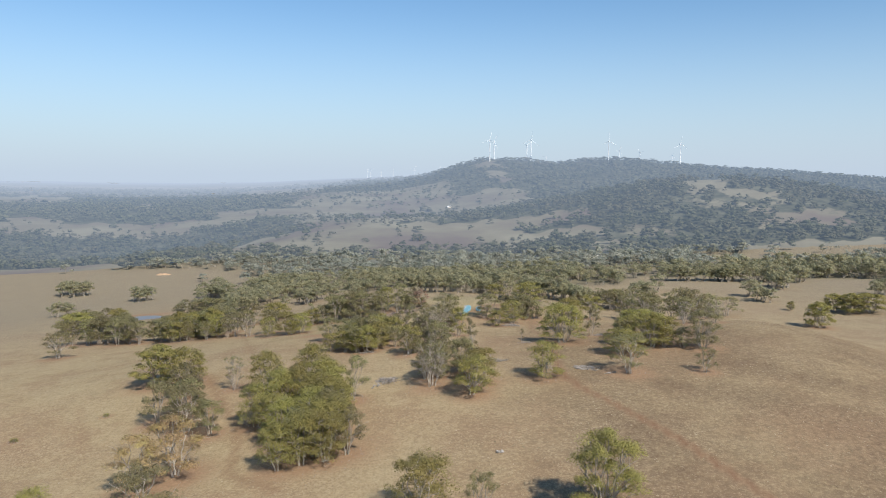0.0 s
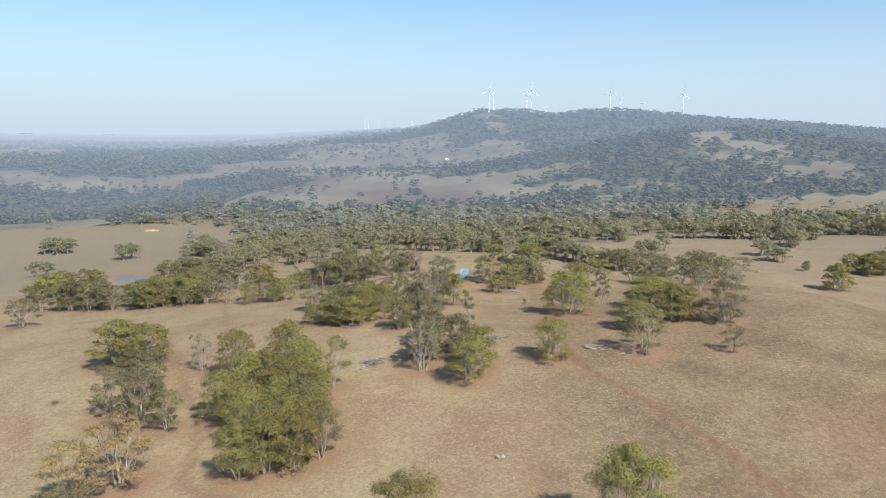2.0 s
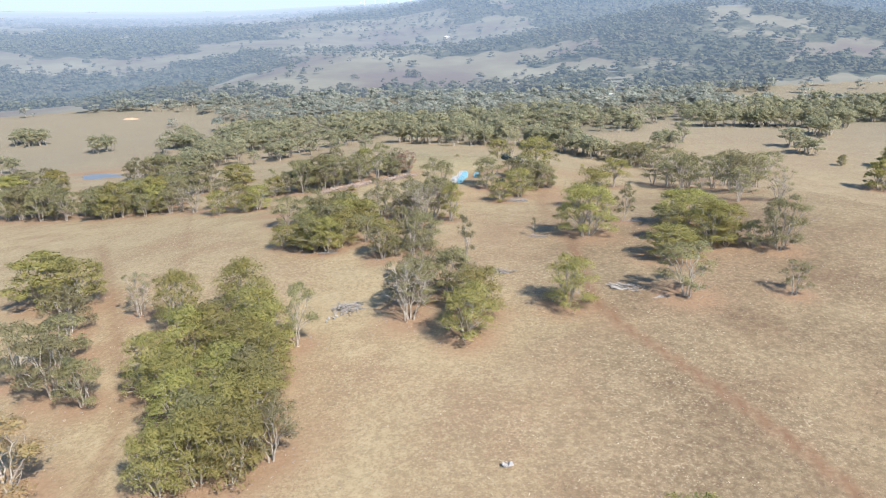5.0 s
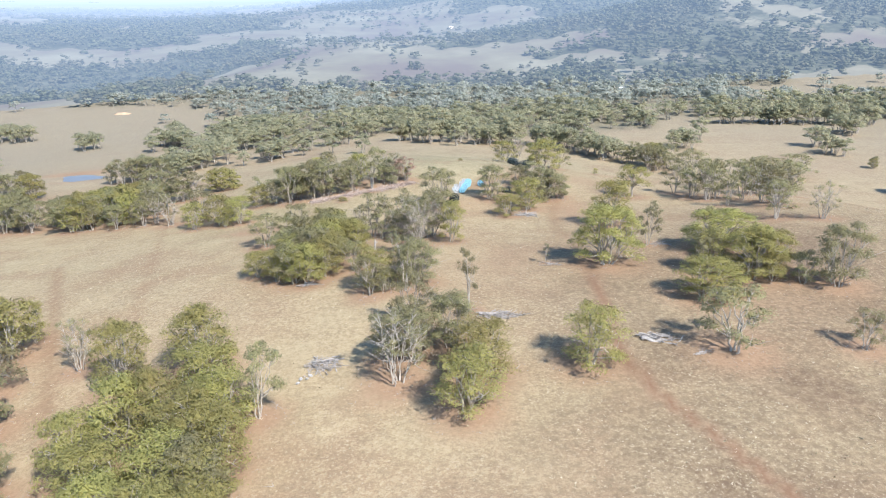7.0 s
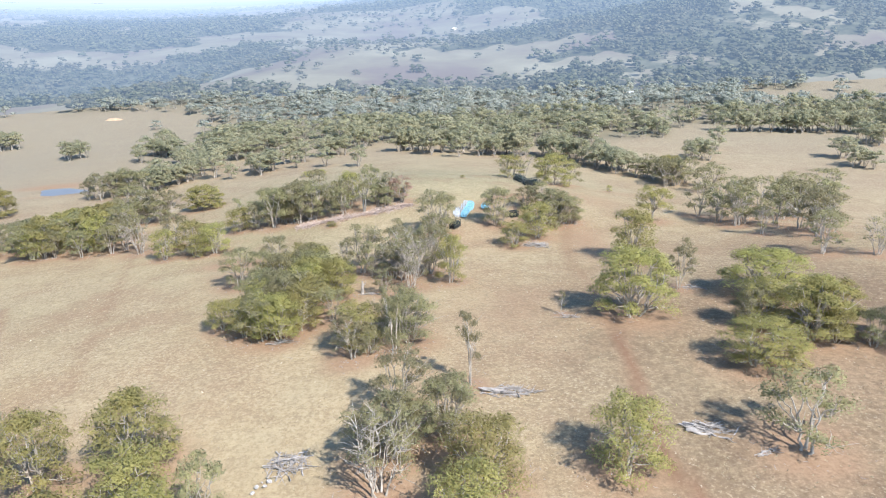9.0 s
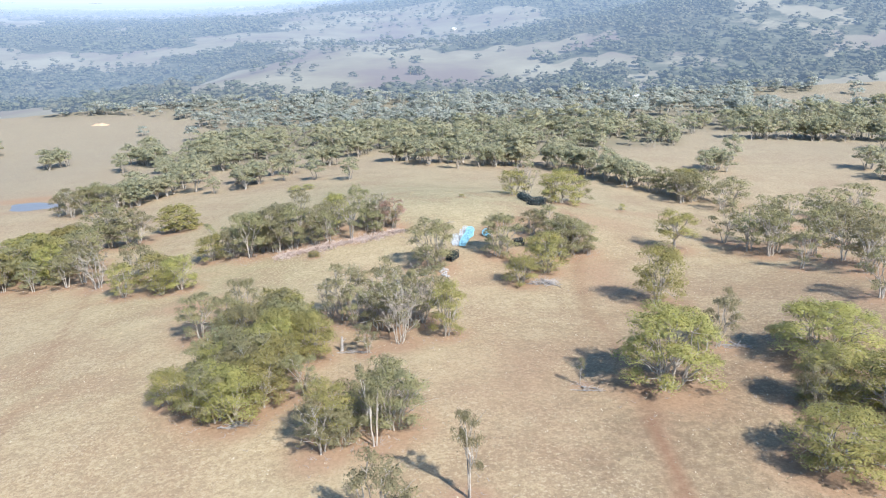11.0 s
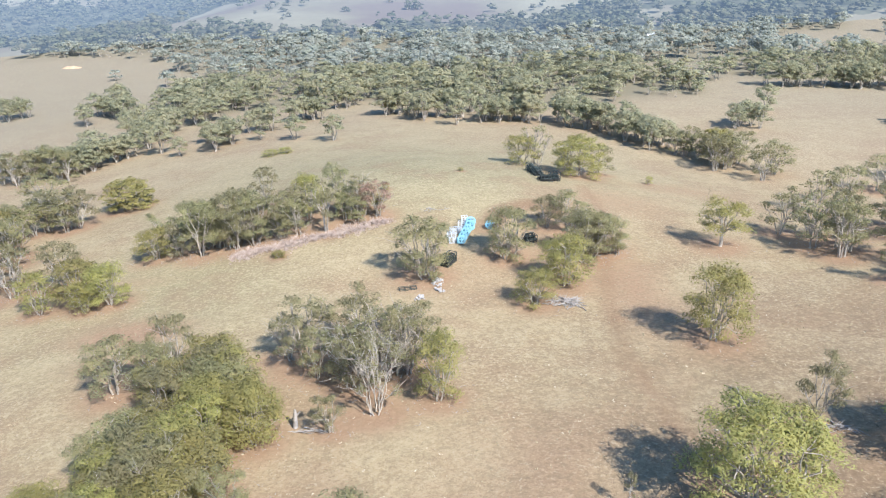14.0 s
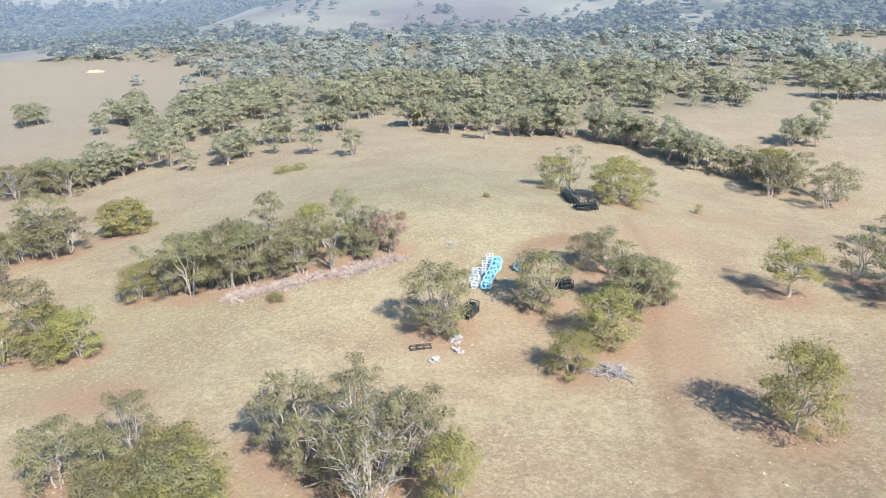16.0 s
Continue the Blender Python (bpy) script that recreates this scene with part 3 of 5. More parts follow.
def build_tree(kind, seed, detail=1.0, leaf_size=0.15, lobes=0, puffs=0):
    """A gum tree 10 m high, 4 m in radius: stems, limbs to the lobes of its crown, leaves as arrays."""
    foot, nlobe, lr, npuff, pr, nleaf, fork, stems, twigs, _, _ = KINDS[kind]
    rng = np.random.default_rng(seed)
    H, R = 10.0, 4.0
    if lobes:
        lr *= (nlobe / lobes) ** 0.4
        pr *= (nlobe * npuff / (lobes * puffs)) ** 0.40
        nlobe, npuff = lobes, puffs
    nleaf = max(4, int(nleaf * detail * (0.95 if detail > 0.6 else 0.85)))
    z0 = foot * H
    # lobes of the crown over an uneven dome
    q = np.arange(nlobe)
    up = 1 - 1.30 * (q + 0.4) / nlobe + rng.uniform(-0.09, 0.09, nlobe)
    az = q * 2.39996 + rng.uniform(0, 6.3) + rng.uniform(-0.35, 0.35, nlobe)
    size = lr * rng.uniform(0.7, 1.2, nlobe)
    wide = (R - size * 0.8) * np.sqrt(np.clip(1 - np.clip(up, 0, 1) ** 2, 0, 1)) * rng.uniform(0.80, 1.06, nlobe)
    if kind in ("vase", "bare"):
        wide *= np.clip(0.82 + 0.35 * up, 0.55, 1)
    if kind == "slim":
        wide, up = wide * 0.7, rng.uniform(-0.1, 1, nlobe)
    zc = z0 + 0.24 * (H - z0)
    lift = rng.uniform(0.84, 1.04, nlobe)
    lob = np.stack([np.cos(az) * wide, np.sin(az) * wide, zc + np.where(up > 0, (1 - (1 - np.clip(up, 0, 1)) ** 1.7) * (H - zc - size * 0.72) * lift, up * (zc - z0) * 2.5)], 1)
    lob[:, :2] += rng.normal(0, 0.3, 2)
    # puffs of leaves over the top of each lobe
    d = rng.normal(size=(nlobe, npuff, 3))
    d[..., 2] = np.abs(d[..., 2]) * 0.9 - 0.35
    d /= np.linalg.norm(d, axis=2)[..., None]
    rad = pr * rng.uniform(0.7, 1.3, (nlobe, npuff))
    cen = lob[:, None] + d * (np.maximum(size[:, None] - rad * 0.7, 0.1) * rng.uniform(0.7, 1.1, (nlobe, npuff)))[..., None] * np.array([1, 1, 0.82])
    cen[..., 2] = np.maximum(cen[..., 2], z0)
    wood, joints, heads = [], [], []
    thick = not lobes
    r0 = (0.21, 0.14, 0.105, 0.09, 0.085, 0.08)[stems - 1]
    for s in range(stems):
        turn = s * 6.283 / stems + rng.uniform(-0.5, 0.5)
        out = (0.25 if stems == 1 else 0.5 + 0.1 * stems) * rng.uniform(0.6, 1.3)
        base = np.array([math.cos(turn) * 0.11 * stems, math.sin(turn) * 0.11 * stems, -0.35])
        head = np.array([math.cos(turn) * out, math.sin(turn) * out, fork * H + rng.uniform(0.5, 1.6)])
        trunk = bend(base, head, rng, 0.08, 5 if thick else 3)
        wood.append(tube(trunk, np.linspace(r0 * 1.35, r0 * 0.9, len(trunk)), 7 if thick else 3))
        heads.append(trunk)
    for j in range(nlobe):
        # each lobe hangs on a limb of the stem that leans its way
        trunk = min(heads, key=lambda w: np.hypot(w[-1][0] * 2 - lob[j][0], w[-1][1] * 2 - lob[j][1]) + rng.uniform(0, 0.8))
        end = lob[j] - (0, 0, size[j] * 0.15)
        if lobes and j % 3:
            continue
        limb = bend(trunk[-1 - (j % 2)], end, rng, 0.13, 7 if thick else 3)
        if thick:
            limb[1:5] += np.array([0, 0, 0.06]) * np.linalg.norm(end - limb[0]) * np.array([0.5, 1, 1, 0.5])[:, None]
        wood.append(tube(limb, np.linspace(r0 * 0.78, 0.04, len(limb)), 4 if thick else 3))
        joints += list(limb[len(limb) // 2:])
        if thick:
            for i in range(0, npuff if detail > 0.6 else 1, 3):
                wood.append(tube(bend(limb[-1 - (i % 3)], cen[j, i], rng, 0.1, 3), [0.05, 0.035, 0.012], 3))
    joints = np.array(joints)
    if thick:
        for _ in range(int(twigs * min(1, detail * 1.6))):
            g = joints[rng.integers(len(joints))]
            o = g + rng.normal(0, 1, 3) * (0.9, 0.9, 0.5) + g * (0.22, 0.22, 0) + (0, 0, 1.1)
            o[2] = min(o[2], H)
            wood.append(tube(bend(g, o, rng, 0.1, 4), [0.05, 0.04, 0.025, 0.008], 3))
    crown = leaf_cards(cen.reshape(-1, 3), rad.ravel(), nleaf, leaf_size, rng, broad=1.6 if lobes else 1.0, heart=(0, 0, zc))
    return merge(wood), crown


LIBRARY = {}
LABELS = {
    "dense": "full-crowned olive-green gum tree on dry grass",
    "open": "gum tree with a thin olive crown and pale limbs",
    "spread": "low spreading gum tree with a broad yellow-green crown",
    "vase": "many-stemmed gum tree fanning out from its foot",
    "slim": "tall thin gum tree with white twin trunk and few leaves",
    "bare": "half-dead gum tree with bare whitish limbs",
    "gum": "gum tree in a thicket, thin trunks under a rounded crown",
    "broad": "broad gum tree with a wide yellow-green crown",
    "lone": "solitary paddock gum tree with a crooked pale trunk",
}
VARIANTS = 3


def stock(key, kind, seed, leaves, *detail):
    (tv, tf), (cv, cf, cn) = build_tree(kind, seed, *detail)
    LIBRARY[key] = (mesh_np("trunk", tv, [tf], KINDS[kind][10], True), mesh_np("crown", cv, [cf], leaves, True, cn))


for kind in KINDS:
    for s in range(VARIANTS):
        seed = 11 * s + sum(map(ord, kind))
        stock((kind, s, "near"), kind, seed, KINDS[kind][9], 1.0, 0.105 if kind == "broad" else 0.135)
        stock((kind, s, "mid"), kind, seed, KINDS[kind][9], 0.5, 0.19)
for s in range(VARIANTS):
    stock(("red", s), "open", 5 + s, LEAF_RED, 0.8, 0.16)
    stock(("brown", s), "open", 35 + s, LEAF_BROWN, 1.0)
GROVES = []
FAR_TREES = []
OTHER_LABELS = {"red": "gum tree with browned reddish leaves at a thicket's end", "brown": "sparse gum tree with a brownish crown and pale limbs"}


def tree(kind, x, y, h, r, leaves=""):
    rng = random.Random(round(x * 13 + y * 7))
    if y > 330 and r > 7.0:
        # a wide crown far off is a small grove
        for k in range(min(8, round((r / 4.6) ** 2) + 1)):
            a, d = k * 2.4 + rng.random(), r * 0.72 * math.sqrt((k + 0.3) / max(2, (r / 4.6) ** 2))
            tree(rng.choice(["open", "gum", kind]), x + d * math.cos(a), y + d * math.sin(a), min(h, 13) * rng.uniform(0.72, 1.0), rng.uniform(4.0, 5.4))
        return None
    if r > 6.2 and kind in ("dense", "spread"):
        kind = "broad"
    elif kind == "dense" and y > 262:
        kind = rng.choice(["gum", "gum", "dense"])
    TREES.append((kind, x, y, h, r))
    if 345 < y < 750:
        # groves at the valley's edge, too far off to count
        GROVES.append((x, y, h * 1.12, r * 1.15, list(KINDS).index(kind)))
        return None
    if y >= 750:
        FAR_TREES.append((x, y, h * 1.1, r, rng.randrange(8)))
        return None
    reach = "near" if y < 255 and -66 < x < 76 or y < 292 and 20 < x < 50 else "mid"
    trunk, crown = LIBRARY[leaves, rng.randrange(VARIANTS)] if leaves else LIBRARY[kind, rng.randrange(VARIANTS), reach]
    ob = new("tree")
    k = 3.9
    ob.matrix_basis = pose(x, y, gz(x, y), rng.uniform(-2, 2), rng.uniform(-2, 2), rng.uniform(0, 360)) @ Matrix.Diagonal((r / k, r / k, h / 9.9, 1))
    tagged(ob, OTHER_LABELS[leaves] if leaves else LABELS[kind], "tree", "paddock trees")
    part("trunk", trunk, ob)
    part("crown", crown, ob)
    return ob


tree("dense", 21.6, 27.5, 14.3, 6.8)
tree("dense", -7.8, 28.0, 11.6, 5.8)
tree("open", 1.6, 24.5, 10.6, 2.9)
tree("open", -56.0, 54.2, 11.8, 6.6, "brown")
tree("open", -60.5, 47.5, 10.8, 5.4, "brown")
tree("open", -53.3, 30.2, 11.6, 6.5)
tree("dense", -74.0, 36.4, 6.9, 3.4)
tree("dense", -35.8, 52.4, 9.3, 4.3)
tree("dense", -31.4, 53.7, 10.9, 4.6)
tree("dense", -26.7, 54.6, 10.9, 4.5)
tree("open", -23.0, 57.5, 9.9, 3.9)
tree("dense", -46.0, 78.7, 10.0, 4.5)
tree("dense", -41.4, 84.3, 11.3, 5.8)
tree("dense", -32.5, 73.3, 9.8, 5.3)
tree("dense", -27.5, 70.7, 9.0, 4.5)
tree("dense", -37.2, 65.5, 10.2, 5.0)
tree("dense", -40.4, 72.5, 9.6, 4.7)
tree("dense", -30.8, 62.5, 10.6, 4.8)
tree("dense", -31.0, 80.0, 10.6, 5.0)
tree("dense", -34.0, 93.0, 10.6, 5.4)
tree("dense", -28.2, 78.0, 9.8, 4.8)
tree("dense", -29.6, 86.5, 10.4, 5.0)
tree("dense", -26.4, 63.5, 9.6, 4.4)
tree("dense", -37.5, 103.6, 11.3, 5.8)
tree("dense", -38.5, 85.7, 10.9, 5.4)
tree("dense", -48.8, 101.5, 11.3, 4.9)
tree("open", -25.2, 89.5, 12.0, 3.4)
tree("bare", -59.1, 108.4, 9.5, 3.2)
tree("gum", -71.7, 86.6, 11.2, 4.5)
tree("gum", -62.5, 80.2, 11.1, 5.6)
tree("gum", -56.2, 76.6, 8.8, 4.0)
tree("gum", -66.0, 92.0, 9.6, 5.0)
tree("gum", -71.0, 104.0, 10.0, 5.0)
tree("dense", -84.4, 121.1, 11.3, 7.4)
tree("dense", -74.7, 114.6, 11.3, 6.2)
tree("dense", -72.9, 121.0, 8.7, 2.3)
tree("bare", -6.2, 95.4, 12.0, 5.1)
tree("spread", 3.6, 87.0, 9.8, 5.0)
tree("spread", 5.6, 95.5, 10.0, 5.4)
tree("open", -5.3, 111.8, 11.3, 4.4)
tree("slim", 5.0, 119.1, 12.4, 2.3)
tree("spread", -12.8, 132.9, 8.4, 4.0)
tree("vase", -4.4, 135.4, 8.8, 4.6)
tree("slim", -6.6, 130.8, 11.4, 2.6)
tree("open", 44.6, 101.0, 10.4, 6.0)
tree("spread", 22.4, 98.4, 9.6, 5.2)
tree("spread", 34.6, 144.7, 13.2, 7.6)
tree("dense", 44.8, 186.2, 12.6, 5.4)
tree("open", 47.4, 160.4, 10.4, 3.2)
tree("spread", 47.7, 123.2, 7.4, 6.4)
tree("spread", 61.5, 154.0, 9.4, 8.4)
tree("spread", 60.0, 132.3, 10.0, 6.6)
tree("spread", 64.6, 135.1, 8.8, 5.0)
tree("vase", 72.9, 126.2, 12.4, 5.4)
tree("open", 64.6, 101.1, 6.5, 3.3)
tree("dense", 186.0, 277.0, 12.7, 7.3)
tree("dense", 218.4, 324.2, 10.1, 7.0)
tree("dense", 225.2, 316.6, 11.3, 7.5)
tree("dense", 235.8, 317.1, 11.3, 9.4)
tree("dense", 278.2, 375.3, 11.3, 10.7)
tree("open", -29.8, 140.0, 8.7, 4.0)
tree("dense", -33.5, 142.1, 7.1, 3.6)
tree("dense", -38.6, 146.6, 6.1, 3.2)
tree("dense", -24.1, 143.6, 9.0, 4.4)
tree("open", -18.3, 146.3, 7.3, 3.0)
tree("dense", -31.9, 158.5, 6.9, 4.9)
tree("gum", -43.4, 176.2, 8.6, 4.8)
tree("open", -36.2, 181.0, 10.6, 3.6)
tree("gum", -37.3, 176.0, 7.6, 3.8)
tree("dense", -25.8, 170.0, 9.6, 5.3)
tree("dense", -20.2, 161.8, 8.8, 4.3)
tree("dense", -23.7, 151.1, 8.3, 4.6)
tree("dense", -33.3, 152.5, 6.7, 4.4)
tree("bare", -5.9, 176.8, 11.3, 5.8)
tree("bare", -5.4, 166.5, 11.6, 4.2)
tree("slim", 22.2, 146.5, 4.6, 0.9)
tree("open", -10.6, 162.7, 6.0, 2.4)
tree("open", -16.9, 180.6, 11.3, 5.2)
tree("open", -10.3, 184.7, 11.3, 4.8)
tree("open", -1.7, 177.4, 12.2, 4.5)
tree("spread", 2.7, 169.3, 10.6, 3.7)
tree("dense", -73.2, 211.0, 8.6, 3.7)
tree("dense", -66.2, 213.4, 9.8, 5.0)
tree("dense", -59.8, 212.0, 8.8, 4.6)
tree("dense", -63.4, 209.6, 6.2, 3.0)
tree("spread", -59.5, 235.4, 7.5, 4.5)
tree("open", -48.9, 233.6, 12.8, 5.0)
tree("open", -41.4, 234.7, 10.0, 4.2)
tree("open", -39.8, 258.3, 11.3, 4.3)
tree("open", -32.8, 237.9, 11.1, 4.0)
tree("dense", -27.7, 247.6, 11.3, 4.1)
tree("open", -20.8, 251.3, 11.3, 4.4)
tree("bare", -15.5, 244.9, 10.6, 4.1)
tree("dense", -11.8, 246.7, 4.2, 2.1)
tree("dense", -86.6, 285.1, 8.9, 7.2)
tree("dense", -114.0, 247.9, 11.8, 8.4)
tree("dense", -109.9, 259.2, 11.3, 6.6)
tree("bare", -99.1, 250.5, 11.3, 4.5)
tree("open", -96.9, 273.0, 12.3, 7.2)
tree("open", -119.6, 302.4, 10.4, 7.7)
tree("open", -146.3, 359.1, 10.0, 10.6)
tree("dense", -130.1, 352.1, 10.4, 9.2)
tree("dense", -125.4, 366.5, 9.8, 8.2)
tree("dense", -131.3, 421.6, 11.3, 10.5)
tree("open", -123.6, 423.5, 15.5, 9.6)
tree("bare", -173.5, 489.0, 20.0, 13.2)
tree("open", -83.2, 377.0, 11.3, 9.7)
tree("dense", -73.7, 400.8, 11.3, 9.4)
tree("open", -112.6, 444.7, 13.4, 12.5)
tree("open", -97.1, 360.3, 7.5, 3.8)
tree("vase", -0.1, 213.4, 12.0, 6.3)
tree("vase", 16.1, 222.3, 10.9, 5.7)
tree("dense", 25.8, 209.8, 9.4, 5.4)
tree("spread", 19.3, 201.4, 6.6, 4.1)
tree("open", 30.7, 237.0, 9.2, 5.2)
tree("vase", 32.0, 222.6, 10.6, 6.0)
tree("vase", 36.8, 226.5, 8.4, 5.0)
tree("gum", 26.0, 239.0, 7.6, 4.2)
tree("spread", 26.4, 301.5, 9.6, 5.8)
tree("bare", 31.2, 303.0, 13.0, 5.8)
tree("spread", 41.0, 291.5, 12.0, 7.8)
tree("gum", 48.5, 298.0, 9.4, 4.6)
tree("lone", 61.7, 232.0, 10.8, 5.8)
tree("open", 111.4, 319.5, 11.3, 8.0)
tree("open", 100.2, 267.7, 11.3, 5.2)
tree("open", 113.6, 279.4, 11.3, 5.5)
tree("open", 134.6, 299.4, 11.3, 7.4)
tree("open", 153.4, 312.8, 11.3, 8.6)
tree("open", 83.4, 207.3, 9.7, 3.1)
tree("open", 85.2, 179.6, 10.5, 5.3)
tree("bare", 94.6, 175.2, 9.9, 4.4)
tree("open", 103.2, 309.1, 10.7, 5.3)
tree("dense", 81.6, 355.7, 11.3, 8.3)
tree("dense", 88.7, 341.5, 11.3, 7.1)
tree("dense", 97.5, 338.3, 11.3, 6.6)
tree("open", 103.9, 332.3, 12.6, 6.2)
tree("dense", 76.7, 364.8, 11.6, 7.8)
tree("open", 129.3, 388.9, 11.3, 8.9)
tree("dense", 146.5, 414.3, 12.4, 6.0)
tree("dense", -16.4, 427.3, 11.3, 10.3)
tree("dense", -5.7, 404.3, 12.4, 7.3)
tree("dense", 8.7, 388.3, 10.9, 4.2)
tree("dense", 24.6, 399.7, 11.6, 9.2)
tree("dense", 35.6, 400.4, 10.5, 7.7)
tree("open", -58.7, 424.7, 11.3, 11.8)
tree("open", -45.4, 457.1, 13.7, 9.1)
tree("open", -239.8, 504.6, 16.1, 15.5)
tree("dense", -334.7, 576.7, 16.1, 17.7)
tree("dense", -319.3, 566.3, 18.1, 10.1)
tree("dense", -264.4, 425.2, 11.3, 8.8)
tree("dense", -201.8, 334.2, 11.3, 12.7)
tree("dense", -194.5, 301.0, 11.3, 10.3)
tree("dense", -177.6, 313.8, 11.3, 6.7)
tree("open", -154.8, 203.0, 10.8, 6.6)
tree("dense", 198.6, 331.9, 6.0, 2.6)
tree("open", 195.3, 362.5, 11.3, 8.3)
tree("open", 196.6, 385.2, 11.3, 6.5)
tree("dense", 199.7, 385.4, 11.1, 5.6)
tree("open", 234.0, 423.7, 11.3, 12.1)
tree("dense", 235.9, 466.2, 18.5, 10.7)
tree("dense", 217.9, 469.8, 17.5, 10.8)
tree("dense", 203.0, 472.7, 13.4, 10.1)
tree("dense", 186.2, 476.0, 12.7, 10.2)
tree("dense", 262.2, 455.8, 18.6, 13.9)
tree("dense", -29.6, 938.8, 14.2, 11.2)
tree("dense", -58.7, 984.5, 10.6, 5.1)
tree("dense", -102.5, 921.2, 8.0, 5.5)
tree("dense", -189.6, 946.0, 10.2, 5.6)
tree("dense", -156.7, 885.1, 6.4, 4.6)
tree("dense", 46.7, 1039.3, 8.9, 6.2)
tree("dense", -75.9, 763.2, 6.6, 6.9)
tree("dense", -104.4, 808.7, 10.4, 13.3)
tree("dense", -127.0, 1093.4, 7.0, 4.0)
tree("dense", -52.8, 1061.6, 7.6, 3.9)


def thicket(points, width, count, kinds, h0, h1, seed, leaves=""):
    """Trees close together along a line."""
    rng = random.Random(seed)
    for _ in range(count):
        i = rng.randrange(len(points) - 1)
        t = rng.random()
        (ax, ay), (bx, by) = points[i], points[i + 1]
        h = rng.uniform(h0, h1)
        tree(rng.choice(kinds), round(ax + t * (bx - ax) + rng.uniform(-width, width), 1), round(ay + t * (by - ay) + rng.uniform(-width, width), 1),
             h, h * rng.uniform(0.38, 0.52), leaves)


thicket([(-60, 236), (-36, 239), (-14, 244)], 3, 24, ["vase", "gum", "open", "slim"], 5.5, 12.5, 1)
thicket([(-16, 246), (-12, 243)], 2, 2, ["open"], 7, 9, 2, "red")
thicket([(-118, 250), (-97, 245)], 5, 9, ["gum", "open"], 7, 12, 3)
thicket([(-112, 268), (-90, 275)], 5, 9, ["open", "gum"], 7, 12, 4)
thicket([(-150, 335), (-132, 349), (-120, 412)], 9, 24, ["open", "gum"], 8, 13, 5)
thicket([(80, 244), (92, 215), (100, 190)], 7, 12, ["open", "bare", "open"], 8, 14, 6)
thicket([(88, 236), (122, 253)], 7, 9, ["open"], 9, 15, 7)
thicket([(56, 402), (77, 365), (98, 320)], 7, 30, ["gum", "open"], 8, 13, 8)
thicket([(-28, 424), (49, 404)], 7, 20, ["gum", "open"], 9, 13, 9)
thicket([(172, 476), (263, 452)], 5, 10, ["gum"], 9, 14, 10)
thicket([(-172, 246), (-147, 252)], 6, 13, ["gum"], 10, 14, 11)
thicket([(-142, 244), (-100, 230)], 6, 21, ["gum", "gum", "dense"], 8, 13, 12)
thicket([(-99, 231), (-78, 222)], 4, 4, ["gum", "bare"], 7, 11, 13)
thicket([(-37, 147), (-20, 158)], 6, 9, ["gum", "open"], 7, 10, 14)
thicket([(-36, 168), (-20, 170)], 5, 7, ["gum", "spread"], 7, 10, 15)
thicket([(-18, 180), (4, 174)], 5, 8, ["bare", "open", "bare"], 7, 12, 16)
thicket([(-14, 131), (-1, 139)], 3, 4, ["open", "vase"], 5, 9, 17)
thicket([(-8, 101), (6, 108)], 3, 5, ["open", "vase"], 5, 10, 18)
thicket([(29, 229), (37, 222)], 3, 4, ["open", "vase"], 6, 10, 19)
thicket([(-196, 510), (-125, 408)], 12, 12, ["open", "bare", "open"], 9, 15, 20)
thicket([(-108, 372), (-48, 369)], 16, 9, ["open", "gum"], 8, 13, 21)
thicket([(52, 146), (66, 126)], 5, 5, ["spread", "vase"], 6, 10, 22)
thicket([(-35, 58), (-26, 72)], 5, 4, ["gum"], 8, 11, 23)
thicket([(-31, 139), (-24, 150), (-24, 168)], 5, 14, ["gum", "dense", "spread"], 7.5, 9.5, 25)
for bx, by, bh, br in ((-31, 227.5, 1.4, 1.7), (-57, 338, 2.2, 3.2), (-52, 340, 2.0, 3.0), (-11, 262, 1.8, 1.2), (8, 279, 1.0, 1.0), (62, 290, 2.4, 1.3), (198, 332, 5.0, 2.5), (-88, 96, 0.9, 0.9), (-104, 83, 1.0, 1.1)):
    tagged(tree("spread", bx, by, bh, br), "low dark green shrub alone on the grass", "shrub", "shrubs").name = "shrub"

build_ground()


# ---- woods: many trees in one sheet of stuff ----
def scatter(name, label, variants, spots, material_wood, material_leaf):
    """Merges many small trees; spots rows: x, y, height, radius, variant."""
    rng = np.random.default_rng(len(spots))
    wv, wf, lv, lf, ln, wo, lo = [], [], [], [], [], 0, 0
    zs = ground_z(spots[:, 0], spots[:, 1])
    for (x, y, h, r, k), z in zip(spots, zs):
        (tv, tf), (cv, cf, cn) = variants[int(k) % len(variants)]
        a = rng.uniform(0, 2 * np.pi)
        m = np.array([[np.cos(a), -np.sin(a), 0], [np.sin(a), np.cos(a), 0], [0, 0, 1]])
        sc = np.array([r / 3.9, r / 3.9, h / 9.9])
        if tv is not None:
            wv.append((tv * sc) @ m.T + (x, y, z))
            wf.append(tf + wo)
            wo += len(tv)
        lv.append((cv * sc) @ m.T + (x, y, z))
        ln.append(cn @ m.T)
        lf.append(cf + lo)
        lo += len(cv)
    top = new(name)
    tagged(top, label, "woodland", kind="stuff")
    if wv:
        part("trunks", mesh_np("trunks", np.concatenate(wv), [np.concatenate(wf)], material_wood), top)
    part("crowns", mesh_np("crowns", np.concatenate(lv), [np.concatenate(lf)], material_leaf, True, np.concatenate(ln)), top)


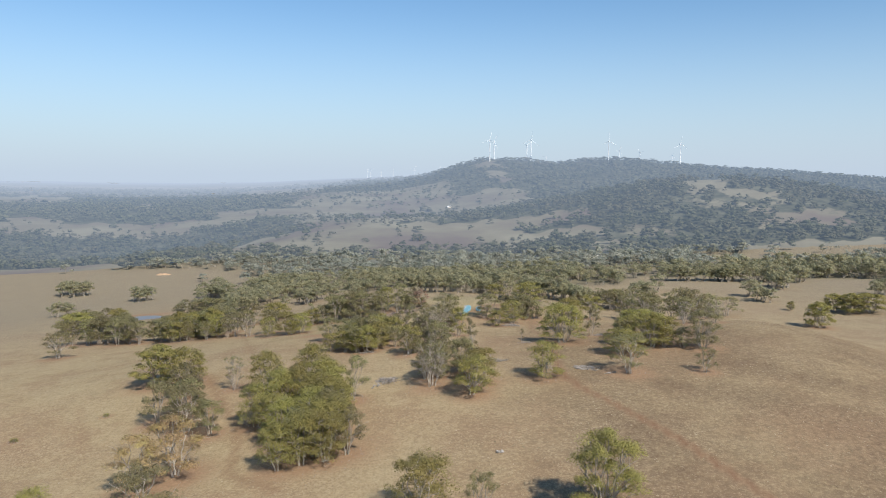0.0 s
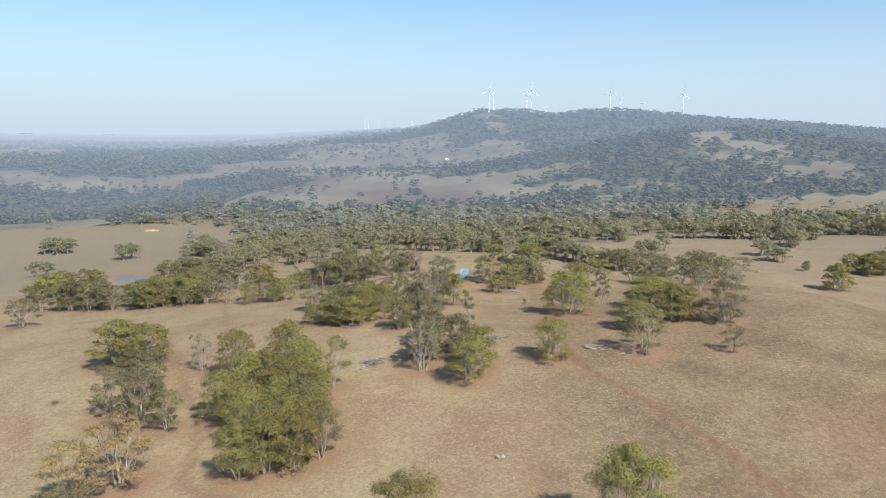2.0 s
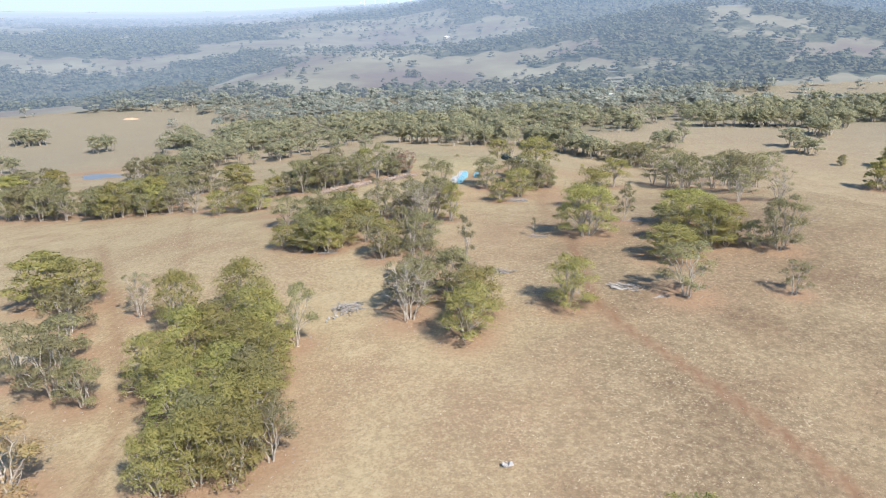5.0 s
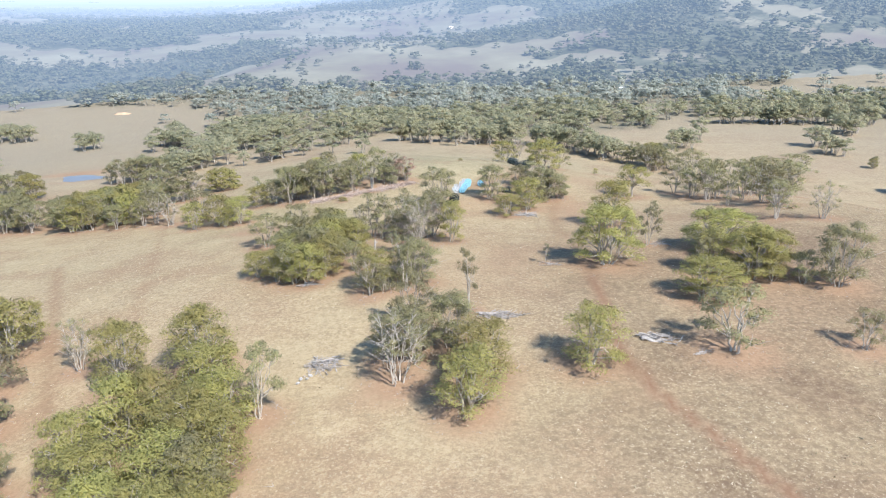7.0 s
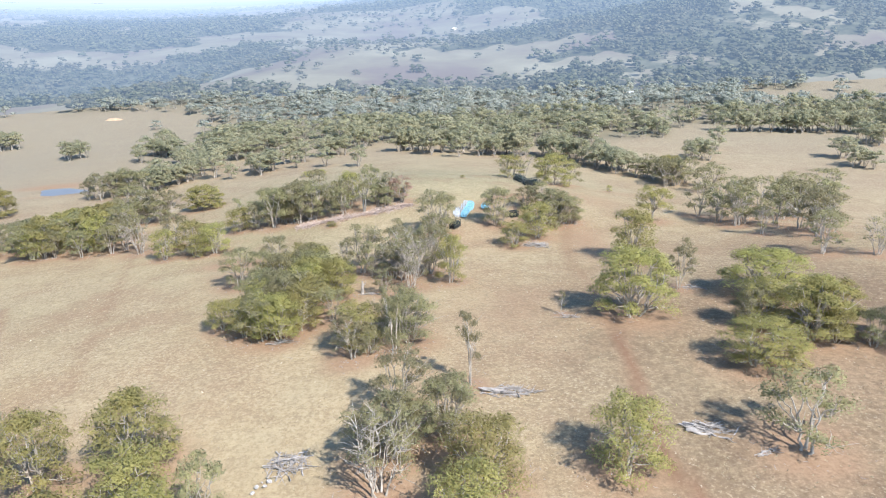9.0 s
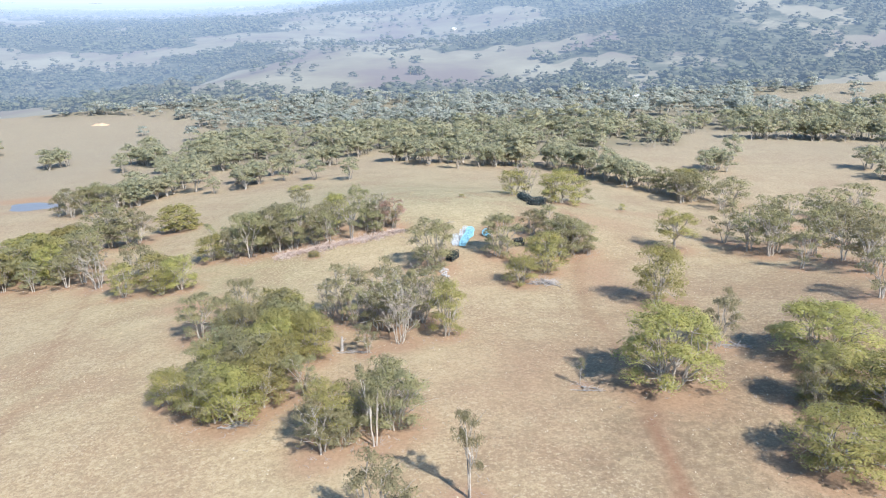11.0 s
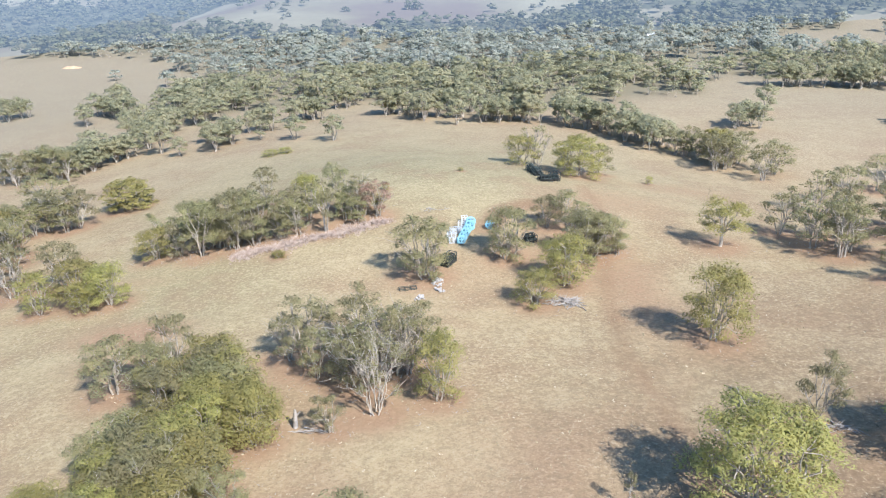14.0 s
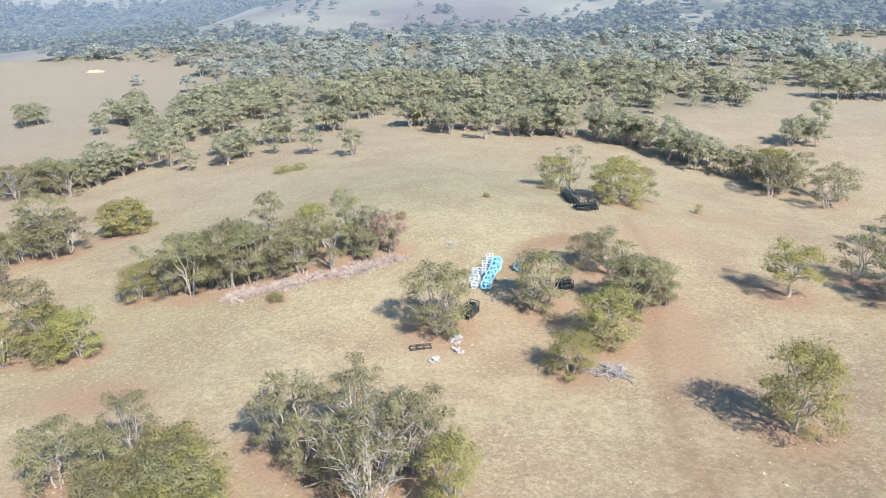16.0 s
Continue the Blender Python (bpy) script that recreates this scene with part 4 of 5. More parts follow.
def wood_spots(y0, y1, gap, h0, h1, seed, fat=(0.50, 0.72)):
    """Trees on a jittered grid, thinned by the woodland's density."""
    rng = np.random.default_rng(seed)
    x, y = np.meshgrid(np.arange(-0.74 * y1, 0.74 * y1, gap), np.arange(y0, y1, gap))
    x, y = (x + rng.uniform(-0.5, 0.5, x.shape) * gap).ravel(), (y + rng.uniform(-0.5, 0.5, y.shape) * gap).ravel()
    gaps = 0.5 + 0.5 * np.sin(x * 0.083 + 2.3 * np.sin(y * 0.041)) * np.sin(y * 0.071 + 1.9 * np.sin(x * 0.037))
    ok = (rng.uniform(0, 1, len(x)) < wood_density(x, y) * np.clip(0.2 + 1.5 * gaps, 0, 1)) & (np.abs(x) < 0.72 * y + 30)
    x, y = x[ok], y[ok]
    h = rng.uniform(h0, h1, len(x)) * rng.choice([0.5, 0.7, 0.9, 1.0, 1.0, 1.25], len(x))
    return np.stack([x, y, h, h * rng.uniform(*fat, len(x)), rng.integers(0, 8, len(x))], 1)


FAR_EDGE = 740.0
grove_variants = [far_tree(90 + i, 15 + i % 4, 76, 0.20, 4, 1.1) for i in range(len(KINDS))]
grove_variants[list(KINDS).index("bare")] = build_tree("bare", 98, 0.5, 0.22)
close_variants = [far_tree(70 + i, 11 + i % 3, 54, 0.28, 3, 1.1) for i in range(7)] + [build_tree("bare", 47, 0.24, 0.36, 6, 3)]
mid_variants = [far_tree(40 + i, 8 + i % 2, 24, 0.46, 2, 1.1) for i in range(7)] + [build_tree("bare", 48, 0.2, 0.36, 5, 3)]
far_variants = [far_tree(60 + i, 4, 5, 0.9, 0) for i in range(4)]
lump_variants = [far_tree(80 + i, 2, 0, 1.0, 0) for i in range(4)]
scatter("tree_groves", "groves of olive gum trees round the far paddocks", grove_variants, np.array(GROVES), BARK, LEAF_WOOD_HAZED)
scatter("woodland", "olive-green eucalypt woodland along the valley's near side", close_variants, wood_spots(398, 560, 9.2, 9, 14, 5), BARK, LEAF_WOOD_HAZED)
scatter("woodland", "close eucalypt woodland filling the valley, leaves tinted grey-blue for haze", mid_variants, wood_spots(560, FAR_EDGE, 10.0, 9, 14, 6), BARK, LEAF_FAR_HAZED)
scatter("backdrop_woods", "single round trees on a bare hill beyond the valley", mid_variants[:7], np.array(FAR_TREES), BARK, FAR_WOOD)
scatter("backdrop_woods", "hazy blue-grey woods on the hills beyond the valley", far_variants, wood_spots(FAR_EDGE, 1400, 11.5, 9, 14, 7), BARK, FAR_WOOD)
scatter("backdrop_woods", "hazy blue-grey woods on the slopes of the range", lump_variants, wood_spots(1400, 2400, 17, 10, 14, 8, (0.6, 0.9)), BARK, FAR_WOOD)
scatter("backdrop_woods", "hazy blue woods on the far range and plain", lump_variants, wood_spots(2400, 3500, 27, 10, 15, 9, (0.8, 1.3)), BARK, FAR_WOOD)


# ---- backdrop: the far range and plain ----
def build_backdrop():
    ys = FAR_EDGE * (4760 / FAR_EDGE) ** np.linspace(0, 1, 260)
    us = np.linspace(-1.0, 1.0, 320)
    Y, U = np.meshgrid(ys, us, indexing="ij")
    X = Y * U * 0.95
    Z = ground_z(X, Y) + 2.2 * np.clip((Y - FAR_EDGE - 4) / 60, 0, 1) - 0.4
    n, k = Y.shape
    i = np.arange(n - 1)[:, None] * k + np.arange(k - 1)[None, :]
    f = np.stack([i, i + 1, i + k + 1, i + k], -1).reshape(-1, 4)
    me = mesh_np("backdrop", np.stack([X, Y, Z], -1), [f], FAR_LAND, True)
    at = me.attributes.new("scrub", "FLOAT", "POINT")
    at.data.foreach_set("value", wood_density(X, Y).astype(np.float32).ravel())
    tagged(new("backdrop", me), "hazy blue far range and plain at the horizon", "hills", kind="structure")


build_backdrop()


# ---- farm pond and earth bank ----
def disc(name, rx, ry, material, n=40, wob=0.1, seed=1):
    rng = np.random.default_rng(seed)
    a = np.linspace(0, 2 * np.pi, n, endpoint=False)
    k = 1 + wob * np.sin(3 * a + 1) + wob * 0.6 * np.sin(5 * a) + rng.normal(0, 0.01, n)
    v = np.concatenate([np.stack([rx * k * np.cos(a), ry * k * np.sin(a), 0 * a], 1), [[0, 0, 0]]])
    i = np.arange(n)
    return mesh_np(name, v, [np.stack([i, (i + 1) % n, np.full(n, n)], 1)], material)


pond = new("water", disc("water", POND[2] * 0.95, POND[3] * 0.95, WATER))
pond.location = (POND[0], POND[1], POND_Z - 0.08)
tagged(pond, "still grey water of a small farm pond", "pond", kind="structure")


def mound(name, x, y, rx, ry, h, turn, material, label):
    u, w = np.meshgrid(np.linspace(-1, 1, 21), np.linspace(-1, 1, 13))
    d = np.clip(1 - u ** 2 - w ** 2, 0, 1)
    c, s_ = math.cos(turn), math.sin(turn)
    X, Y = x + u * rx * c - w * ry * s_, y + u * rx * s_ + w * ry * c
    Z = ground_z(X, Y) - 0.3 + (h + 0.3) * d ** 0.7 * (1 + 0.15 * np.sin(u * 9))
    i = np.arange(12)[:, None] * 21 + np.arange(20)[None, :]
    me = mesh_np(name, np.stack([X, Y, Z], -1), [np.stack([i, i + 1, i + 22, i + 21], -1).reshape(-1, 4)], material, True)
    return tagged(new(name, me), label, "earth bank")


mound("earth_bank", -284, 668, 9, 3.2, 1.4, -0.25, EARTH, "bare pale orange earth bank of a dam")


# ---- wind turbines on the range ----
def lathe(profile, sides=12):
    r = np.array([p[0] for p in profile])
    z = np.array([p[1] for p in profile])
    return tube(np.stack([0 * z, 0 * z, z], 1), r, sides)


def blade_mesh(length):
    t = np.linspace(0, 1, 8)
    chord = 1.3 * np.interp(t, [0, 0.15, 0.3, 1], [0.5, 0.75, 1, 0.16])
    thick = 1.1 * np.interp(t, [0, 0.15, 1], [1, 0.6, 0.08])
    v, f = [], []
    for i, (tt, c, h) in enumerate(zip(t, chord, thick)):
        tw = (1 - tt) * 0.5
        for a in range(8):
            q = a * math.pi / 4
            px, py = c / 2 * math.cos(q), h / 2 * math.sin(q)
            v.append((px * math.cos(tw) - py * math.sin(tw), px * math.sin(tw) + py * math.cos(tw), 1.2 + tt * length))
    for i in range(7):
        for a in range(8):
            f.append((i * 8 + a, i * 8 + (a + 1) % 8, i * 8 + 8 + (a + 1) % 8, i * 8 + 8 + a))
    return mesh_np("blade", v, [f], WHITE, True)


TOWER = mesh_np("tower", *(lambda v, f: (v, [f]))(*lathe([(1.9, -4), (1.8, 0), (1.5, 40), (1.1, 78)], 14)), WHITE, True)
NACELLE = mesh_np("nacelle", *(lambda v, f: (v, [f]))(*merge([box_vf(0, 2.5, 79.5, 3.4, 9, 3.4), tube([(0, -2, 79.5), (0, -3.4, 79.5), (0, -4.6, 79.5)], [1.5, 1.4, 0.3], 10)])), WHITE)
BLADE = blade_mesh(34)


def turbine(x, y, scale, spin, turn, sink=0.0):
    ob = new("wind_turbine")
    ob.matrix_basis = pose(x, y, gz(x, y) - sink, 0, 0, turn) @ Matrix.Scale(scale, 4)
    tagged(ob, "white three-bladed wind turbine on the range", "wind turbine", "wind farm")
    part("tower", TOWER, ob)
    hub = part("nacelle", NACELLE, ob)
    for k in range(3):
        part("blade", BLADE, hub, at=Matrix.Translation((0, -3.2, 79.5)) @ Matrix.Rotation(radians(spin + 120 * k), 4, "Y"))


for tx, ty, ts, spin, turn in ((189, 2640, 0.98, 10, 10), (240, 3100, 1.12, 30, -15), (375, 3060, 0.95, 50, 20), (372, 2900, 1.1, 8, 5), (614, 2600, 0.95, 0, -8), (880, 2620, 0.98, 4, 15), (905, 3250, 0.8, 75, 30), (800, 3200, 0.75, 20, 0), (520, 3500, 0.75, 40, 0), (1020, 3150, 0.7, 15, 10),
                              (-399, 4180, 0.6, 20, 0), (-385, 4230, 0.62, 70, 20), (-325, 4220, 0.55, 45, 0), (-254, 4190, 0.5, 10, 0), (-135, 4200, 0.6, 35, 0), (30, 4190, 0.6, 60, 10)):
    turbine(tx, ty, ts, spin, turn)


# ---- far farm buildings ----
def shed(x, y, w, d, h, turn, label):
    ob = new("farm_shed")
    ob.matrix_basis = pose(x, y, gz(x, y) - 0.3, 0, 0, turn)
    tagged(ob, label, "shed")
    v, f = box_vf(0, 0, h / 2, w, d, h)
    part("wall", mesh_np("wall", v, [f], WALLP), ob)
    e, r = 0.5, h + w * 0.22
    rv = np.array([(-w / 2 - e, -d / 2 - e, h - 0.1), (0, -d / 2 - e, r), (w / 2 + e, -d / 2 - e, h - 0.1), (w / 2 + e, -d / 2 - e, h + 0.12), (0, -d / 2 - e, r + 0.22), (-w / 2 - e, -d / 2 - e, h + 0.12)])
    rv = np.concatenate([rv, rv + (0, d + 2 * e, 0)])
    rf = [(i, (i + 1) % 6, 6 + (i + 1) % 6, 6 + i) for i in range(6)]
    caps = [(0, 1, 4, 5), (1, 2, 3, 4), (11, 10, 7, 6), (10, 9, 8, 7)]
    part("roof", mesh_np("roof", rv, [rf + caps], ROOF), ob)
    dv, df = box_vf(w * 0.1, -d / 2 - 0.03, h * 0.4, w * 0.25, 0.08, h * 0.8)
    part("door", mesh_np("door", dv, [df], DARK_STEEL), ob)


shed(27, 1765, 11, 7, 4, 70, "small white farm shed far off below the range")
shed(-560, 1100, 12, 8, 4, 30, "white farmhouse roof far off in the valley")
shed(170, 700, 9, 6, 3.2, 60, "low pale farm shed among the valley trees")


# ---- light blue cable reels, pale frames and dark steel racks on the knoll ----
def flange(r, t):
    """A wheel: rim, hub and four broad spokes, with openings between."""
    pieces = []
    n = 32
    a = np.linspace(0, 2 * np.pi, n, endpoint=False)
    for r0, r1, th in ((r * 0.66, r, t), (r * 0.0, r * 0.3, t * 1.1)):
        ring = []
        for rr, z in ((r0, -th / 2), (r1, -th / 2), (r1, th / 2), (r0, th / 2)):
            ring.append(np.stack([rr * np.cos(a), rr * np.sin(a), np.full(n, z)], 1))
        v = np.concatenate(ring)
        i = np.arange(n)
        j = (i + 1) % n
        f = np.concatenate([np.stack([k * n + i, k * n + j, ((k + 1) % 4) * n + j, ((k + 1) % 4) * n + i], 1) for k in range(4)])
        pieces.append((v, f))
    for k in range(4):
        v, f = box_vf(r * 0.48, 0, 0, r * 0.5, r * 0.26, t * 0.9)
        c, s_ = math.cos(k * math.pi / 2), math.sin(k * math.pi / 2)
        pieces.append((v @ np.array([[c, s_, 0], [-s_, c, 0], [0, 0, 1]]), f))
    return merge(pieces)


FLANGE = mesh_np("flange", *(lambda v, f: (v, [f]))(*flange(1.0, 0.10)), BLUE)
BARREL = mesh_np("barrel", *(lambda v, f: (v, [f]))(*tube([(0, 0, -0.4), (0, 0, -0.38), (0, 0, 0.38), (0, 0, 0.4)], [0.05, 0.5, 0.5, 0.05], 24)), BLUE_SHADED, True)


def reel(x, y, z, size, tilt, turn):
    ob = new("cable_reel")
    ob.matrix_basis = pose(x, y, gz(x, y) + z, tilt, 0, turn) @ Matrix.Scale(size, 4)
    tagged(ob, "light blue spoked cable reel stacked on the grass", "reel", "cable reels")
    part("flange", FLANGE, ob, at=pose(0, 0, 0.45))
    part("flange", FLANGE, ob, at=pose(0, 0, -0.45))
    part("barrel", BARREL, ob, "core of the reel, its blue darkened as in shade")


for x, y, z, size, tilt, turn in ((7.0, 229.2, 0.7, 0.95, 50, 6), (7.4, 230.9, 0.8, 0.9, 42, -10), (7.9, 232.6, 0.9, 1.0, 46, 14), (8.4, 234.2, 0.95, 0.95, 40, 20), (9.0, 235.9, 1.0, 1.1, 44, -5), (9.2, 237.5, 1.05, 1.1, 38, 10), (13.4, 236.4, 0.9, 1.05, 50, -30)):
    reel(x, y, z, size, tilt, turn)


def lattice(name, label, x, y, z, w, d, h, turn, material, tilt=0, cols=4, rows=2, category="frame", group="frames", bar_r=0.06):
    """An open welded frame: uprights, rails and cross bars, each its own bar."""
    ob = new(name)
    ob.matrix_basis = pose(x, y, gz(x, y) + z, tilt, 0, turn)
    tagged(ob, label, category, group)
    up = mesh_np("post", *(lambda v, f: (v, [f]))(*bar((0, 0, 0), (0, 0, h), bar_r)), material)
    along = mesh_np("rail", *(lambda v, f: (v, [f]))(*bar((-w / 2, 0, 0), (w / 2, 0, 0), bar_r)), material)
    across = mesh_np("cross_bar", *(lambda v, f: (v, [f]))(*bar((0, -d / 2, 0), (0, d / 2, 0), bar_r * 0.8)), material)
    for sy in (-1, 1):
        for i in range(cols):
            part("post", up, ob, at=pose(-w / 2 + w * i / (cols - 1), sy * d / 2, 0))
        for j in range(rows + 1):
            part("rail", along, ob, at=pose(0, sy * d / 2, h * j / rows))
    for i in range(cols):
        for j in range(rows + 1):
            part("cross_bar", across, ob, at=pose(-w / 2 + w * i / (cols - 1), 0, h * j / rows))
    return ob


for x, y, w, d, h, turn in ((5.4, 229.8, 1.8, 1.2, 0.8, 10), (5.0, 232.2, 1.8, 1.4, 0.9, -8), (5.6, 234.6, 1.7, 1.3, 1.1, 15), (7.0, 234.4, 1.3, 1.2, 1.3, 5), (7.2, 236.8, 1.4, 1.3, 1.4, -6), (8.0, 239.6, 1.3, 1.2, 1.5, 12)):
    lattice("stacked_frame", "bleached white steel frame stacked beside the reels", x, y, 0, w, d, h, turn, PALLET, cols=3, rows=3, group="white frames")


def ring_mesh(r, t):
    a = np.linspace(0, 2 * np.pi, 25)
    return mesh_np("ring", *(lambda v, f: (v, [f]))(*tube(np.stack([r * np.cos(a), 0 * a, r * np.sin(a)], 1), np.full(25, t), 5)), DARK_STEEL)


RING = ring_mesh(0.8, 0.11)
ROLL = mesh_np("roll", *(lambda v, f: (v, [f]))(*tube([(-1.4, 0, 0), (-1.38, 0, 0), (0, 0, 0.03), (1.38, 0, 0), (1.4, 0, 0)], [0.05, 0.4, 0.43, 0.4, 0.05], 14)), RUBBER, True)
for x, y, w, d, h, turn, k in ((28.2, 287.0, 5.2, 2.4, 1.9, 98, 7), (28.9, 282.0, 4.0, 2.4, 1.8, 97, 6), (30.4, 275.6, 3.4, 2.6, 1.9, 12, 5), (33.0, 277.4, 2.4, 2.4, 2.3, 20, 4), (4.3, 219.5, 3.4, 1.6, 2.0, 60, 5), (21.3, 230.4, 2.6, 1.8, 1.5, 25, 4)):
    rack = lattice("steel_rack", "dark green steel rack loaded with rings", x, y, 0.05, w, d, h, turn, DARK_STEEL, cols=4, rows=2, category="rack", group="dark racks", bar_r=0.08)
    for i in range(3):
        part("roll", ROLL, rack, "black rubber roll", at=pose(0, (i - 1) * d * 0.3, 0.45 + 0.5 * (i == 1)) @ Matrix.Diagonal((w / 3.0, 1, 1, 1)))
    for i in range(k):
        part("ring", RING, rack, at=pose(-w / 2 + w * (i + 0.5) / k, 0, 0.95, 0, 0, 90 + (i % 3 - 1) * 9))
lattice("steel_gate", "black steel gate lying on the grass", -3.2, 208.6, 0.1, 3.2, 1.1, 0.25, 12, DARK_STEEL, cols=4, rows=1, category="gate", group="", bar_r=0.06)


# ---- dead wood, rubble and stumps ----
def branch_mesh(seed, length):
    rng = np.random.default_rng(seed)
    main = bend((-length / 2, 0, 0), (length / 2, 0, 0), rng, length * 0.03, 7)
    pieces = [tube(main, np.linspace(0.10, 0.025, 7), 5)]
    for k in range(3):
        p = main[2 + k]
        q = p + np.array([rng.uniform(0.4, 1.2), rng.choice([-1, 1]) * rng.uniform(0.4, 1.0), rng.uniform(0, 0.5)]) * length / 3.5
        pieces.append(tube(bend(p, q, rng, 0.05, 4), [0.05, 0.04, 0.025, 0.01], 4))
    v, f = merge(pieces)
    return mesh_np("branch", v, [f], DEADWOOD)


BRANCHES = [branch_mesh(i, ln) for i, ln in enumerate((3.4, 4.2, 2.6, 5.0, 3.0))]


def brush_pile(x, y, rx, ry, h, count, seed, label, turn=None, material=None):
    rng = random.Random(seed)
    ob = new("brush_pile")
    ob.location = (x, y, gz(x, y))
    tagged(ob, label, "brush pile", "brush piles")
    for _ in range(count):
        a, k = rng.uniform(0, 2 * math.pi), math.sqrt(rng.random())
        px, py = math.cos(a) * k * rx, math.sin(a) * k * ry
        z = gz(x + px, y + py) - gz(x, y) + 0.06 + h * (1 - k) * rng.random()
        rz = rng.uniform(0, 360) if turn is None else turn + rng.gauss(0, 9)
        part("branch", rng.choice(BRANCHES), ob, at=pose(px, py, z, rng.uniform(-12, 12), rng.uniform(-12, 12), rz) @ Matrix.Scale(rng.uniform(0.55, 1.1), 4))


brush_pile(-18, 102, 2.4, 1.8, 1.1, 46, 1, "heap of bleached dead branches on bare grass")
brush_pile(10.5, 116.5, 3.2, 1.4, 0.9, 40, 2, "fallen bleached tree crown beside its stump", -12)
brush_pile(34, 106, 2.6, 0.8, 0.8, 26, 3, "row of grey logs stacked by the track", -22, BARK_DARK)
brush_pile(24.5, 201.5, 2.4, 1.8, 0.7, 40, 4, "heap of bleached sticks under a gum tree")
brush_pile(-26, 138.5, 2.2, 0.8, 0.3, 12, 5, "pale fallen branches at a thicket's edge", -10)
brush_pile(39.6, 100.5, 0.7, 0.4, 0.2, 3, 6, "one crooked white branch lying on the grass", 25)
brush_pile(-13, 162.5, 2.6, 0.7, 0.25, 9, 7, "pale branches lying beside a dead stump", -5)
brush_pile(23.5, 144.5, 1.8, 0.5, 0.2, 5, 8, "thin dead branch lying by a sapling", -18)
brush_pile(50, 160, 2.4, 1.2, 0.4, 12, 9, "grey fallen limbs near a leaning gum", -30)
brush_pile(1.5, 247, 2.0, 0.6, 0.2, 5, 10, "a few pale sticks on the knoll")


def fallen_trunk(x, y, length, radius, turn, seed):
    rng = np.random.default_rng(seed)
    p = bend((0, 0, radius * 0.8), (length, 0, radius * 0.7), rng, 0.12, 8)
    pieces = [tube(p, np.linspace(radius, radius * 0.35, 8), 9)]
    for k in range(4, 8):
        q = p[k] + rng.normal(0, 1, 3) * (0.6, 1.1, 0.3) + (0.8, 0, 0.5)
        pieces.append(tube(bend(p[k], q, rng, 0.08, 4), [radius * 0.4, radius * 0.3, radius * 0.2, 0.02], 5))
    v, f = merge(pieces)
    ob = new("fallen_trunk", mesh_np("fallen_trunk", v, [f], DEADWOOD, True))
    ob.matrix_basis = pose(x, y, gz(x, y), 0, 0, turn)
    tagged(ob, "bleached fallen gum trunk lying on the grass", "log", "logs")


fallen_trunk(6.6, 117.2, 6.0, 0.34, -14, 1)
fallen_trunk(31.6, 107.0, 5.2, 0.26, -24, 2)
fallen_trunk(32.0, 106.3, 5.6, 0.24, -20, 3)
fallen_trunk(31.8, 105.6, 5.0, 0.28, -22, 4)
fallen_trunk(38.6, 100.2, 3.0, 0.14, 25, 5)


def stump(x, y, h, r, seed):
    rng = np.random.default_rng(seed)
    p = bend((0, 0, -0.2), (rng.normal(0, 0.3), rng.normal(0, 0.2), h), rng, 0.06, 6)
    pieces = [tube(p, np.linspace(r * 1.3, r * 0.6, 6), 8), tube(bend(p[3], p[3] + np.array([0.7, 0.1, 0.9]), rng, 0.05, 4), [r * 0.5, r * 0.4, r * 0.3, 0.03], 6)]
    v, f = merge(pieces)
    ob = new("stump", mesh_np("stump", v, [f], DEADWOOD, True))
    ob.location = (x, y, gz(x, y))
    tagged(ob, "broken white stump of a dead gum", "stump", "stumps")


stump(-15.3, 164, 2.6, 0.28, 1)
stump(-12.6, 132.4, 1.0, 0.3, 2)


def stone_mesh(seed):
    rng = np.random.default_rng(seed)
    bm = bmesh.new()
    bmesh.ops.create_icosphere(bm, subdivisions=1, radius=0.5)
    for v in bm.verts:
        v.co *= rng.uniform(0.65, 1.15)
        v.co.z *= 0.7
    me = bpy.data.meshes.new("stone")
    bm.to_mesh(me)
    bm.free()
    me.materials.append(RUBBLE)
    return me


STONES = [stone_mesh(i) for i in range(4)]


def rubble(x, y, rx, ry, count, seed):
    rng = random.Random(seed)
    ob = new("rubble_heap")
    ob.location = (x, y, gz(x, y))
    tagged(ob, "heap of pale broken rubble on red earth", "rubble", "rubble heaps")
    for _ in range(count):
        a, k = rng.uniform(0, 2 * math.pi), math.sqrt(rng.random())
        px, py, sc = math.cos(a) * k * rx, math.sin(a) * k * ry, rng.uniform(0.3, 0.95)
        part("stone", rng.choice(STONES), ob, at=pose(px, py, gz(x + px, y + py) - gz(x, y) + 0.18 * sc + 0.5 * (1 - k) * rng.random(), rng.uniform(0, 50), 0, rng.uniform(0, 360)) @ Matrix.Scale(sc, 4))


rubble(2.2, 211.0, 1.1, 1.6, 26, 1)
rubble(2.6, 207.6, 0.9, 0.8, 12, 2)
rubble(-1.2, 204.6, 1.3, 0.8, 14, 3)
rubble(-20, 98, 2.0, 1.2, 6, 4)
rubble(7.4, 53.2, 0.8, 0.6, 7, 5)


